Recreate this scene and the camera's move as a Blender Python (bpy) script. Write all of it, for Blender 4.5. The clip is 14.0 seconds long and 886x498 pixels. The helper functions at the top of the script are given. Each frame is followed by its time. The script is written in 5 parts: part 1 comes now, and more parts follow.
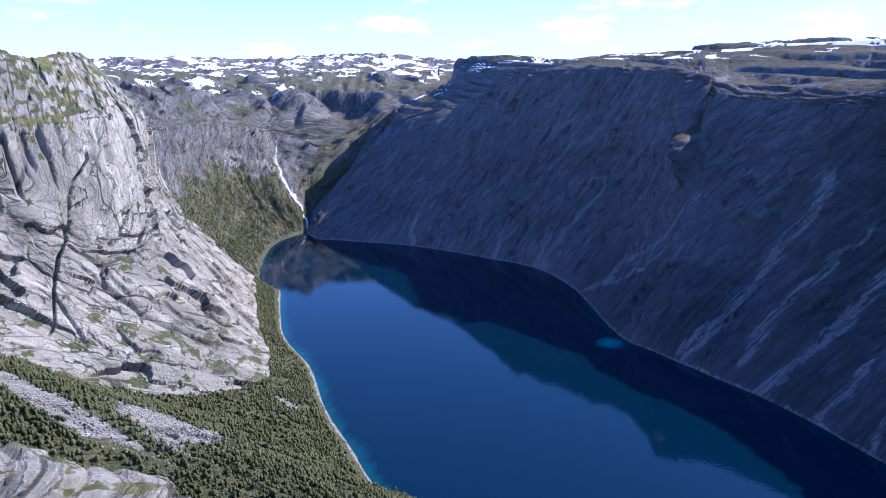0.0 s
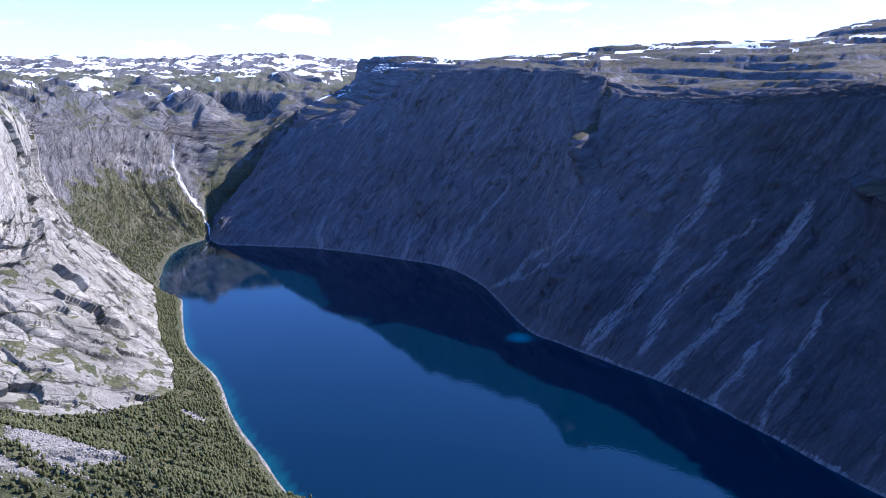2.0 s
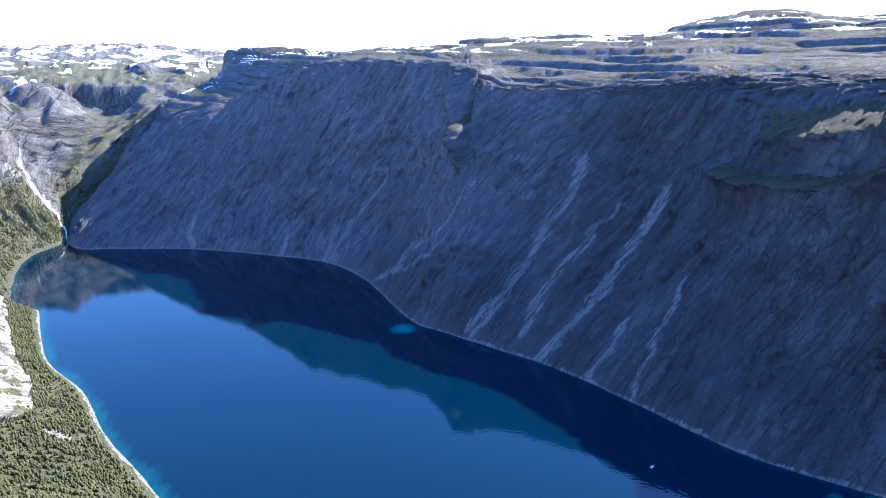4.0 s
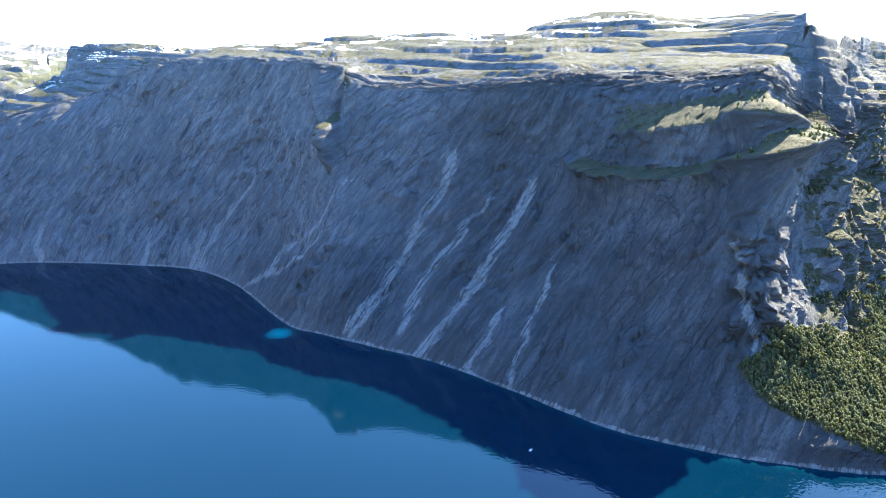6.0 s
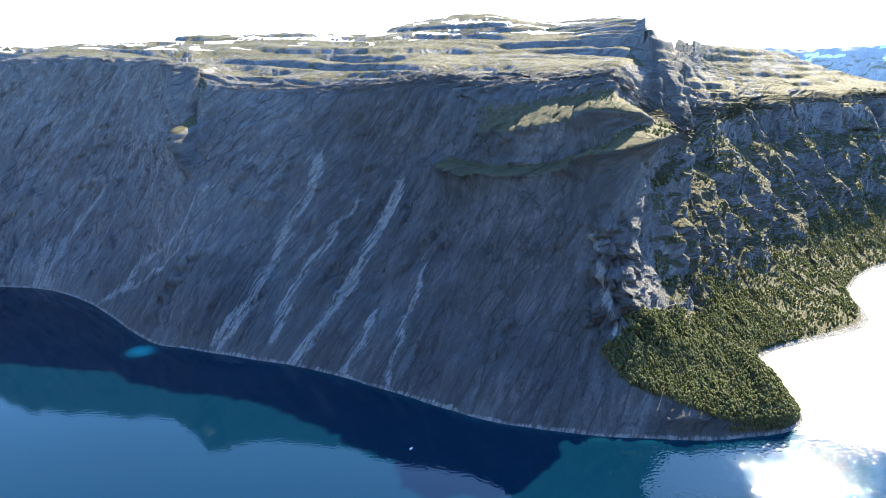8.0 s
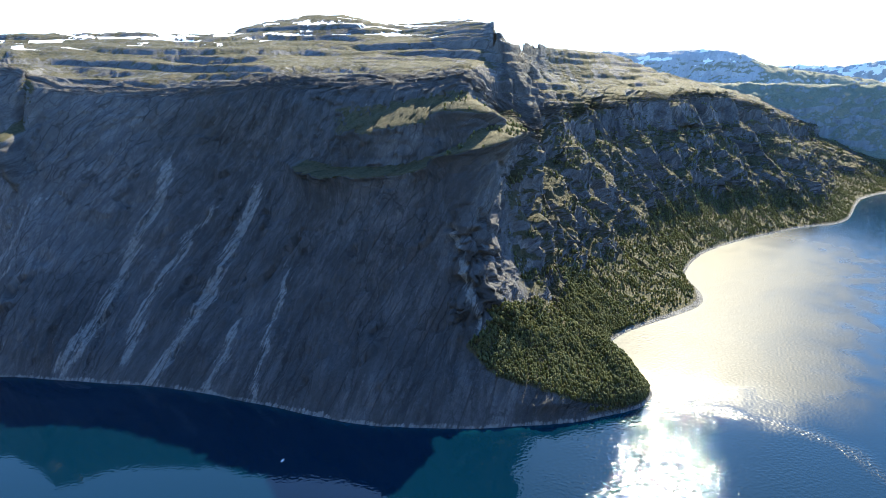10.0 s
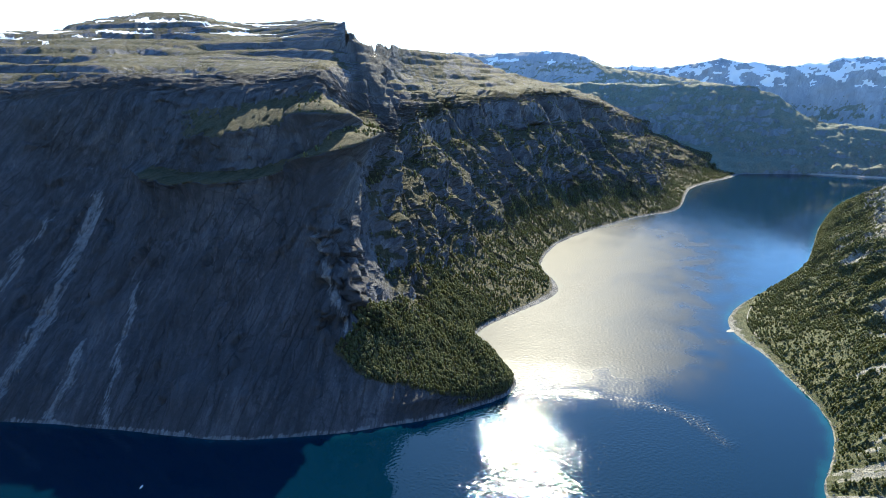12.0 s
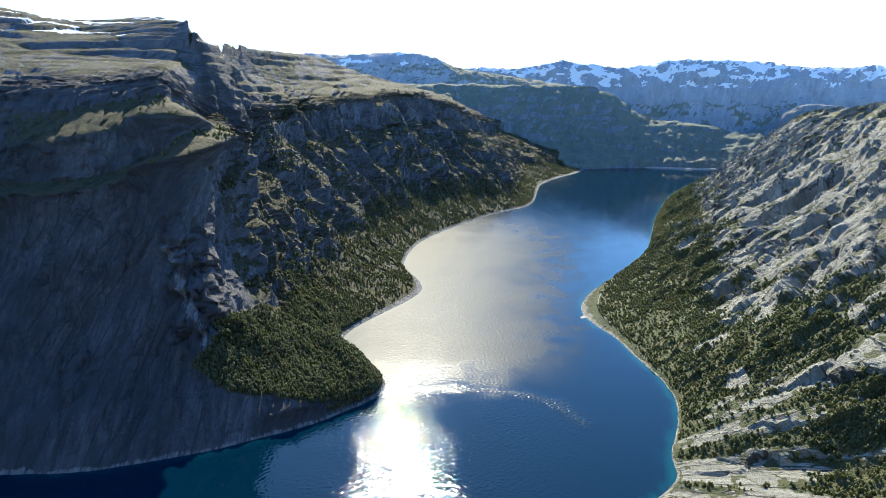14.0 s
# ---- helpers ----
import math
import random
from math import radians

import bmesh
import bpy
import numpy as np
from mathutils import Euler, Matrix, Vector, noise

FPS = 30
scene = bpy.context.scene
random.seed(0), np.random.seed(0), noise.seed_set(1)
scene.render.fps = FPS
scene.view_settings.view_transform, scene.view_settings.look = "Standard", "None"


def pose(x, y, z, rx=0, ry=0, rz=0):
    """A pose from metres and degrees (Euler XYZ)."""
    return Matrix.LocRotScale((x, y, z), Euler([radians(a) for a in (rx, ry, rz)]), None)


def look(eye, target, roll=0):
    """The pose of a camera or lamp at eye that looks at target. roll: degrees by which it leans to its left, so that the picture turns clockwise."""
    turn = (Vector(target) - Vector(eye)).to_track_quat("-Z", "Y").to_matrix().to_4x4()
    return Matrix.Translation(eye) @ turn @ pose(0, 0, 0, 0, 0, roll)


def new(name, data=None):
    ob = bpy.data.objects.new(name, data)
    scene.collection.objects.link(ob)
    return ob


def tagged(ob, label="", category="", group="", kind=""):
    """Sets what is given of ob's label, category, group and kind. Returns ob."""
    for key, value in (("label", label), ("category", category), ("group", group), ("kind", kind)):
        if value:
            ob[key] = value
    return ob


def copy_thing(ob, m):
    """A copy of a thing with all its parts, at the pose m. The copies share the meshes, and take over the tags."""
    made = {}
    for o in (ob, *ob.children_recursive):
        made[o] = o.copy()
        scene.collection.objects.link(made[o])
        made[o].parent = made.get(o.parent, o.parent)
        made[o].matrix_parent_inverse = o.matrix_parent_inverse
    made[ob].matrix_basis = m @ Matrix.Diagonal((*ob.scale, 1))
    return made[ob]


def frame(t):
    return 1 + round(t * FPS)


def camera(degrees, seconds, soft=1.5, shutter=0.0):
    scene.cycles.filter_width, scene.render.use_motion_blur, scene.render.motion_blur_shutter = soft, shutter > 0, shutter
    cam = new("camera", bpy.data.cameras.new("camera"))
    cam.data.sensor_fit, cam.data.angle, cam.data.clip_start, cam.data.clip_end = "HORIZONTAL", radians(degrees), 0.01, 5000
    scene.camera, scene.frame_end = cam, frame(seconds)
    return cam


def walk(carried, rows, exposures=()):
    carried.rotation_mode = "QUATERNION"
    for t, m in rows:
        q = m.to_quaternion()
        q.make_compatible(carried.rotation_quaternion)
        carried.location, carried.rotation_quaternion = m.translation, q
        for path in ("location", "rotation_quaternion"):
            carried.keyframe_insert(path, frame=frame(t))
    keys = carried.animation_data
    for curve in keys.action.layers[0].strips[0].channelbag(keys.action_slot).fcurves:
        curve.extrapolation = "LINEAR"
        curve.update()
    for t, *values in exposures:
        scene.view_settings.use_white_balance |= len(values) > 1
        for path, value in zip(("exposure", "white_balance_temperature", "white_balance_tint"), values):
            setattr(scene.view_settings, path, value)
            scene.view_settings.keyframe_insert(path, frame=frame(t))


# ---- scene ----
cam = camera(64.94, 14.0, 0.9)
EYE = 500.0  # the camera hovers over the lake, whose surface is z = 0
ROWS = [
    (0.0, 0.00, -13.60),
    (0.5, -1.82, -13.60),
    (1.0, -3.69, -13.58),
    (1.5, -5.61, -13.57),
    (2.0, -7.69, -13.55),
    (2.5, -10.05, -13.59),
    (3.0, -12.57, -13.83),
    (5.5, -25.74, -14.32),
    (6.0, -28.37, -14.34),
    (6.5, -31.02, -14.33),
    (7.0, -33.71, -14.31),
    (7.5, -36.48, -14.28),
    (8.0, -39.28, -14.25),
    (10.5, -53.77, -14.10),
    (11.0, -56.77, -14.10),
    (11.5, -59.66, -14.10),
    (12.0, -62.40, -14.07),
    (12.5, -65.34, -14.02),
    (13.0, -68.32, -14.00),
    (13.5, -71.24, -13.99),
    (14.0, -74.03, -13.98),
]
STOPS = [(0.0, 0.85, 4950, 29), (3.0, 1.28, 4950, 26), (5.3, 2.42, 5500, 6), (6.5, 2.6, 6100, 3), (8.0, 2.28, 6300, 4), (10.5, 1.45, 6100, 2), (14.0, 1.05, 5700, 3)]
walk(cam, [(t, pose(0, 0, EYE, 90 + pitch, 0, yaw)) for t, yaw, pitch in ROWS], STOPS)

# ---- light ----
SUN_BEARING, SUN_HEIGHT = 70.5, 36.0
world = bpy.data.worlds.new("sky")
scene.world = world
world.use_nodes = True
wn, wl = world.node_tree.nodes, world.node_tree.links
wn.clear()
w_out = wn.new("ShaderNodeOutputWorld")
w_bg = wn.new("ShaderNodeBackground")
w_sky = wn.new("ShaderNodeTexSky")
w_sky.sky_type = "NISHITA"
w_sky.sun_disc = False
w_sky.sun_elevation = radians(SUN_HEIGHT)
w_sky.sun_rotation = radians(SUN_BEARING)
w_sky.altitude = 900
w_sky.air_density, w_sky.dust_density, w_sky.ozone_density = 1.0, 0.2, 1.5
w_bg.inputs["Strength"].default_value = 0.1
# thin fair-weather clouds low over the horizon
w_tc = wn.new("ShaderNodeTexCoord")
w_map = wn.new("ShaderNodeMapping")
w_map.inputs["Scale"].default_value = (7, 7, 24)
w_noise = wn.new("ShaderNodeTexNoise")
w_noise.inputs["Scale"].default_value = 1.0
w_noise.inputs["Detail"].default_value = 7
w_noise.inputs["Roughness"].default_value = 0.55
w_ramp = wn.new("ShaderNodeMapRange")
w_ramp.interpolation_type = "SMOOTHSTEP"
for key, value in (("From Min", 0.53), ("From Max", 0.68), ("To Min", 0.0), ("To Max", 0.75)):
    w_ramp.inputs[key].default_value = value
w_mix = wn.new("ShaderNodeMix")
w_mix.data_type = "RGBA"
w_mix.inputs[7].default_value = (9.5, 9.5, 9.6, 1)
wl.new(w_tc.outputs["Generated"], w_map.inputs["Vector"])
wl.new(w_map.outputs["Vector"], w_noise.inputs["Vector"])
wl.new(w_noise.outputs["Fac"], w_ramp.inputs["Value"])
w_low = wn.new("ShaderNodeMapRange")
for key, value in (("From Min", 0.12), ("From Max", 0.26), ("To Min", 1.0), ("To Max", 0.0)):
    w_low.inputs[key].default_value = value
w_both = wn.new("ShaderNodeMath")
w_both.operation = "MULTIPLY"
wl.new(w_ramp.outputs["Result"], w_both.inputs[0])
wl.new(w_low.outputs["Result"], w_both.inputs[1])
wl.new(w_both.outputs[0], w_mix.inputs[0])
# a milky veil of high thin cloud, thickest towards the horizon
w_sep = wn.new("ShaderNodeSeparateXYZ")
wl.new(w_tc.outputs["Generated"], w_sep.inputs[0])
w_veil = wn.new("ShaderNodeMapRange")
w_veil.interpolation_type = "SMOOTHSTEP"
for key, value in (("From Min", -0.05), ("From Max", 0.22), ("To Min", 0.92), ("To Max", 0.0)):
    w_veil.inputs[key].default_value = value
wl.new(w_sep.outputs["Z"], w_veil.inputs["Value"])
wl.new(w_sep.outputs["Z"], w_low.inputs["Value"])
w_high = wn.new("ShaderNodeMix")
w_high.data_type = "RGBA"
w_high.inputs[7].default_value = (5.6, 7.0, 8.8, 1)
wl.new(w_veil.outputs["Result"], w_high.inputs[0])
w_deep = wn.new("ShaderNodeMix")
w_deep.data_type, w_deep.blend_type = "RGBA", "MULTIPLY"
w_deep.inputs[0].default_value = 1.0
w_deep.inputs[7].default_value = (1.0, 1.3, 1.65, 1)
wl.new(w_sky.outputs["Color"], w_deep.inputs[6])
wl.new(w_deep.outputs[2], w_high.inputs[6])
wl.new(w_high.outputs[2], w_mix.inputs[6])
wl.new(w_mix.outputs[2], w_bg.inputs["Color"])
wl.new(w_bg.outputs["Background"], w_out.inputs["Surface"])

sun_data = bpy.data.lights.new("sun", "SUN")
sun_data.energy, sun_data.angle, sun_data.color = 5.3, radians(0.55), (1.0, 0.83, 0.57)
sun = new("sun", sun_data)
to_sun = Vector((math.sin(radians(SUN_BEARING)) * math.cos(radians(SUN_HEIGHT)), math.cos(radians(SUN_BEARING)) * math.cos(radians(SUN_HEIGHT)), math.sin(radians(SUN_HEIGHT))))
sun.matrix_world = look(to_sun * 3000, (0, 0, 0))


# ---- noise ----
TABLE = np.random.default_rng(5).permutation(256).astype(np.int32)
TABLE = np.concatenate([TABLE, TABLE, TABLE])
GRADS = np.array([(a, b, 0) for a in (1, -1) for b in (1, -1)] + [(a, 0, b) for a in (1, -1) for b in (1, -1)] + [(0, a, b) for a in (1, -1) for b in (1, -1)] + [(1, 1, 0), (-1, 1, 0), (0, -1, 1), (0, -1, -1)], np.float32)
GX, GY, GZ = (np.ascontiguousarray(GRADS[:, k]) for k in range(3))


def gnoise(p, seed=0):
    """Gradient noise, about -1 to 1, at the points p (N, 3)."""
    f = np.floor(p)
    i = f.astype(np.int32) & 255
    f = (p - f).astype(np.float32)
    w = f * f * f * (f * (f * 6 - 15) + 10)
    x, y, z = f[:, 0], f[:, 1], f[:, 2]
    wx, wy, wz = w[:, 0], w[:, 1], w[:, 2]
    total = 0
    for dx in (0, 1):
        hx = TABLE[i[:, 0] + dx + (seed * 37 & 255)]
        ux = wx if dx else 1 - wx
        for dy in (0, 1):
            hy = TABLE[hx + i[:, 1] + dy]
            uy = ux * (wy if dy else 1 - wy)
            for dz in (0, 1):
                h = TABLE[hy + i[:, 2] + dz] & 15
                total = total + ((x - dx) * GX[h] + (y - dy) * GY[h] + (z - dz) * GZ[h]) * uy * (wz if dz else 1 - wz)
    return total.astype(float)


def fbm(p, octaves=4, seed=0, gain=0.5):
    total, a = np.zeros(len(p)), 1.0
    for k in range(octaves):
        total += a * gnoise(p * 2.03 ** k, seed + 17 * k)
        a *= gain
    return total


def ridged(p, octaves=4, seed=0, gain=0.5):
    """0 to about 1, high along sharp crests."""
    total, a, norm = np.zeros(len(p)), 1.0, 0.0
    for k in range(octaves):
        total += a * (1 - 1.6 * np.abs(gnoise(p * 2.03 ** k, seed + 31 * k)))
        norm += a
        a *= gain
    return total / norm


def facets(p, seed=0):
    """Broken rock: each cell of p is a tilted plane of its own. Returns the planes, about -0.7 to 0.7, and the gap to the next cell."""
    base = np.floor(p)
    i = base.astype(np.int32)
    best, second = np.full(len(p), 9.0), np.full(len(p), 9.0)
    value = np.zeros(len(p))
    for dx in (-1, 0, 1):
        hx = TABLE[((i[:, 0] + dx) & 255) + (seed * 53 & 255)]
        for dy in (-1, 0, 1):
            hy = TABLE[hx + ((i[:, 1] + dy) & 255)]
            for dz in (-1, 0, 1):
                h = TABLE[hy + ((i[:, 2] + dz) & 255)]
                h2, h3 = TABLE[h + 71], TABLE[h + 158]
                x = p[:, 0] - base[:, 0] - dx - h / 256
                y = p[:, 1] - base[:, 1] - dy - h2 / 256
                z = p[:, 2] - base[:, 2] - dz - h3 / 256
                d = x * x + y * y + z * z
                k = h3 & 15
                v = (x * GX[k] + y * GY[k] + z * GZ[k]) * 0.8 + (h2 / 256 - 0.5) * 0.6
                nearer = d < best
                second = np.where(nearer, best, np.minimum(second, d))
                value = np.where(nearer, v, value)
                best = np.where(nearer, d, best)
    return value, np.sqrt(second) - np.sqrt(best)


def smooth(lo, hi, v):
    v = np.clip((v - lo) / (hi - lo), 0, 1)
    return v * v * (3 - 2 * v)


# ---- materials ----
class Nodes:
    """A short way to write node materials."""

    def __init__(self, name):
        self.mat = bpy.data.materials.new(name)
        self.mat.use_nodes = True
        self.tree = self.mat.node_tree
        self.tree.nodes.clear()
        self.out = self.tree.nodes.new("ShaderNodeOutputMaterial")
        self.bsdf = self.tree.nodes.new("ShaderNodeBsdfPrincipled")
        self.tree.links.new(self.bsdf.outputs[0], self.out.inputs[0])

    def put(self, socket, value):
        if isinstance(value, bpy.types.NodeSocket):
            self.tree.links.new(value, socket)
        elif isinstance(value, tuple) and len(value) == 3 and socket.type == "RGBA":
            socket.default_value = (*value, 1)
        else:
            socket.default_value = value

    def position(self, scale=(1, 1, 1), turn=(0, 0, 0)):
        geo = self.tree.nodes.new("ShaderNodeNewGeometry")
        m = self.tree.nodes.new("ShaderNodeMapping")
        m.inputs["Scale"].default_value = scale
        m.inputs["Rotation"].default_value = [radians(a) for a in turn]
        self.tree.links.new(geo.outputs["Position"], m.inputs["Vector"])
        return m.outputs[0]

    def grain(self, scale, wobble=0.6):
        """The land's own coordinates: across its ribs, along them, and out of the face."""
        a = self.tree.nodes.new("ShaderNodeAttribute")
        a.attribute_name = "grain"
        m = self.tree.nodes.new("ShaderNodeMapping")
        m.inputs["Scale"].default_value = scale
        self.tree.links.new(a.outputs["Vector"], m.inputs["Vector"])
        return m.outputs[0]

    def noise(self, vector, scale=1.0, detail=5.0, rough=0.55, distortion=0.0):
        n = self.tree.nodes.new("ShaderNodeTexNoise")
        self.put(n.inputs["Vector"], vector)
        for key, value in (("Scale", scale), ("Detail", detail), ("Roughness", rough), ("Distortion", distortion)):
            n.inputs[key].default_value = value
        return n.outputs["Fac"]

    def voronoi(self, vector, scale=1.0, feature="DISTANCE_TO_EDGE"):
        n = self.tree.nodes.new("ShaderNodeTexVoronoi")
        n.feature = feature
        self.put(n.inputs["Vector"], vector)
        n.inputs["Scale"].default_value = scale
        return n.outputs["Distance"]

    def cells(self, vector, bend, amount):
        """Broken blocks: the distance to a block's edge, and a tone for each block; bend roughens the edges."""
        push = self.tree.nodes.new("ShaderNodeVectorMath")
        push.operation = "ADD"
        self.put(push.inputs[0], vector)
        lift = self.math("MULTIPLY", self.math("SUBTRACT", bend, 0.5), amount)
        self.tree.links.new(lift, push.inputs[1])
        edge = self.tree.nodes.new("ShaderNodeTexVoronoi")
        edge.feature = "DISTANCE_TO_EDGE"
        edge.inputs["Scale"].default_value = 1.0
        cell = self.tree.nodes.new("ShaderNodeTexVoronoi")
        cell.inputs["Scale"].default_value = 1.0
        for node in (edge, cell):
            self.tree.links.new(push.outputs[0], node.inputs["Vector"])
        split = self.tree.nodes.new("ShaderNodeSeparateColor")
        self.tree.links.new(cell.outputs["Color"], split.inputs[0])
        return edge.outputs["Distance"], split.outputs[0]

    def attr(self, name):
        n = self.tree.nodes.new("ShaderNodeAttribute")
        n.attribute_name = name
        return n.outputs["Fac"]

    def math(self, op, a, b=0.0):
        n = self.tree.nodes.new("ShaderNodeMath")
        n.operation = op
        self.put(n.inputs[0], a)
        self.put(n.inputs[1], b)
        return n.outputs[0]

    def ramp(self, value, lo, hi, to_lo=0.0, to_hi=1.0):
        n = self.tree.nodes.new("ShaderNodeMapRange")
        n.interpolation_type = "SMOOTHSTEP"
        for key, v in (("Value", value), ("From Min", lo), ("From Max", hi), ("To Min", to_lo), ("To Max", to_hi)):
            self.put(n.inputs[key], v)
        return n.outputs[0]

    def mix(self, fac, a, b):
        n = self.tree.nodes.new("ShaderNodeMix")
        n.data_type = "RGBA"
        self.put(n.inputs[0], fac)
        self.put(n.inputs[6], a)
        self.put(n.inputs[7], b)
        return n.outputs[2]

    def bump(self, height, distance, strength=1.0, normal=None):
        n = self.tree.nodes.new("ShaderNodeBump")
        n.inputs["Strength"].default_value = strength
        n.inputs["Distance"].default_value = distance
        self.put(n.inputs["Height"], height)
        if normal is not None:
            self.put(n.inputs["Normal"], normal)
        return n.outputs[0]

    def set(self, **values):
        for key, v in values.items():
            self.put(self.bsdf.inputs[key.replace("_", " ")], v)
        return self.mat


def land_material(name, dark, light, stain, green, olive, scree, joints=0.4, size=1.0, depth=8.0, cracks=0.7):
    """Bare rock with streaks and joints along its grain; heath, snow and scree where the land's own layers say so."""
    n = Nodes(name)
    wide = n.noise(n.position((0.007, 0.007, 0.007)), 1, 6, 0.6)
    streak = n.noise(n.grain((0.045 * size, 0.012 * size, 0.03 * size)), 1, 9, 0.7, 0.2)
    rib = n.noise(n.grain((0.13, 0.045, 0.08)), 1, 7, 0.72)
    fine = n.noise(n.position((0.16, 0.16, 0.12)), 1, 8, 0.75)
    mixed = n.math("ADD", n.math("MULTIPLY", streak, 0.55), n.math("ADD", n.math("MULTIPLY", rib, 0.2), n.math("MULTIPLY", fine, 0.25)))
    rock = n.mix(n.ramp(mixed, 0.42, 0.58), dark, light)
    speck = n.noise(n.position((0.45, 0.45, 0.35)), 1, 4, 0.7)
    rock = n.mix(n.ramp(speck, 0.50, 0.66, 0.0, 0.5), rock, (dark[0] * 0.55, dark[1] * 0.55, dark[2] * 0.55))
    rock = n.mix(n.ramp(wide, 0.38, 0.66, 0.0, 0.6), rock, stain)
    rock = n.mix(n.ramp(n.noise(n.grain((0.022, 0.005, 0.012)), 1, 8, 0.72), 0.52, 0.68, 0.0, 0.65), rock, stain)
    blocks, tone = n.cells(n.grain((0.060 * size, 0.024 * size, 0.04 * size)), fine, 0.35)
    rock = n.mix(n.ramp(tone, 0.0, 1.0, 0.0, 0.30), rock, (dark[0] * 0.7, dark[1] * 0.7, dark[2] * 0.7))
    rock = n.mix(n.math("MULTIPLY", n.ramp(blocks, 0.0, 0.06, joints, 0.0), n.ramp(streak, 0.38, 0.54)), rock, (dark[0] * 0.35, dark[1] * 0.35, dark[2] * 0.35))
    # dark layer: lichen on the north side, painted shade on the south wall
    rock = n.mix(n.math("MULTIPLY", n.attr("lichen_shade"), n.ramp(mixed, 0.35, 0.65, 0.95, 0.55)), rock, (stain[0] * 0.43, stain[1] * 0.43, stain[2] * 0.43))
    line, _ = n.cells(n.grain((0.034 * size, 0.0075 * size, 0.012 * size)), n.noise(n.grain((0.02, 0.02, 0.02)), 1, 6, 0.65), 1.1)
    crack = n.math("MULTIPLY", n.ramp(line, 0.012, 0.060, 1.0, 0.0), n.ramp(n.noise(n.grain((0.012, 0.006, 0.01)), 1, 5, 0.6), 0.40, 0.56, 0.0, cracks))
    rock = n.mix(crack, rock, (dark[0] * 0.25, dark[1] * 0.25, dark[2] * 0.25))
    edge = n.math("MULTIPLY", n.math("SUBTRACT", n.math("ADD", n.math("MULTIPLY", fine, 0.5), n.math("MULTIPLY", rib, 0.5)), 0.5), 1.9)
    pale = n.mix(n.ramp(fine, 0.35, 0.65), (scree[0] * 0.62, scree[1] * 0.62, scree[2] * 0.62), scree)
    scar = n.math("ADD", n.math("MULTIPLY", n.math("SUBTRACT", n.noise(n.grain((0.14, 0.010, 0.05)), 1, 7, 0.72), 0.5), 3.6), n.math("MULTIPLY", edge, 0.8))
    rock = n.mix(n.ramp(n.math("ADD", n.attr("pale"), scar), 0.44, 0.96, 0.0, 0.95), rock, pale)
    tuft = n.noise(n.position((0.10, 0.10, 0.10)), 1, 7, 0.72)
    heath = n.mix(n.ramp(tuft, 0.38, 0.62), green, olive)
    heath = n.mix(n.ramp(n.noise(n.position((0.018, 0.018, 0.018)), 1, 5, 0.6), 0.48, 0.66, 0.0, 0.7), heath, (olive[0] * 1.15, olive[1] * 1.05, olive[2] * 1.0))
    # dark mottling of the heath: small shadows of shrubs put into its colour
    bush_shade = n.noise(n.position((0.22, 0.22, 0.22)), 1, 5, 0.7)
    heath = n.mix(n.ramp(bush_shade, 0.48, 0.62, 0.0, 0.45), heath, (green[0] * 0.45, green[1] * 0.5, green[2] * 0.5))
    turf = n.mix(n.ramp(n.noise(n.position((0.05, 0.05, 0.05)), 1, 6, 0.7), 0.42, 0.60), (0.105, 0.112, 0.036), (0.19, 0.175, 0.078))
    heath = n.mix(n.attr("turf"), heath, turf)
    colour = n.mix(n.ramp(n.math("ADD", n.attr("veg"), edge), 0.38, 0.62), rock, heath)
    snow = n.ramp(n.math("ADD", n.attr("snow"), n.math("MULTIPLY", edge, 0.5)), 0.46, 0.54)
    colour = n.mix(snow, colour, (0.86, 0.88, 0.9))
    h = n.math("ADD", n.math("MULTIPLY", fine, 1.1), n.math("ADD", n.math("MULTIPLY", rib, 0.5), n.math("ADD", n.math("MULTIPLY", n.ramp(blocks, 0.0, 0.05), 0.15), n.math("MULTIPLY", crack, -0.5))))
    b = n.bump(h, depth, 1.0)
    b = n.bump(tuft, 2.0, 0.35, b)
    return n.set(Base_Color=colour, Roughness=0.85, Specular_IOR_Level=0.2, Normal=b)


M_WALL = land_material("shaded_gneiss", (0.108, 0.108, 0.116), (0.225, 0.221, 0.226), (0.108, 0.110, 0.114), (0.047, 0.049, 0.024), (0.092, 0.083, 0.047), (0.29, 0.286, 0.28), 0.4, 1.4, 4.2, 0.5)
M_PALE = land_material("pale_granite", (0.23, 0.222, 0.182), (0.51, 0.49, 0.41), (0.38, 0.368, 0.30), (0.070, 0.084, 0.034), (0.118, 0.118, 0.056), (0.36, 0.345, 0.285), 0.7, 0.8, 4.5, 0.95)
M_FAR = land_material("plateau_rock", (0.095, 0.097, 0.098), (0.29, 0.285, 0.265), (0.17, 0.17, 0.165), (0.095, 0.104, 0.058), (0.150, 0.148, 0.090), (0.42, 0.41, 0.37), 0.4)
# western hills and range: distance haze is mixed into these pale, bluish colours
M_HILL = land_material("hazy_wooded_hill", (0.19, 0.22, 0.24), (0.31, 0.33, 0.345), (0.24, 0.26, 0.275), (0.150, 0.185, 0.150), (0.225, 0.235, 0.180), (0.34, 0.35, 0.35), 0.15, 0.6, 4.0, 0.2)
M_RANGE = land_material("hazy_fell_rock", (0.33, 0.36, 0.40), (0.50, 0.52, 0.55), (0.42, 0.44, 0.47), (0.19, 0.21, 0.16), (0.27, 0.27, 0.21), (0.48, 0.48, 0.48), 0.1, 0.5, 3.0, 0.15)


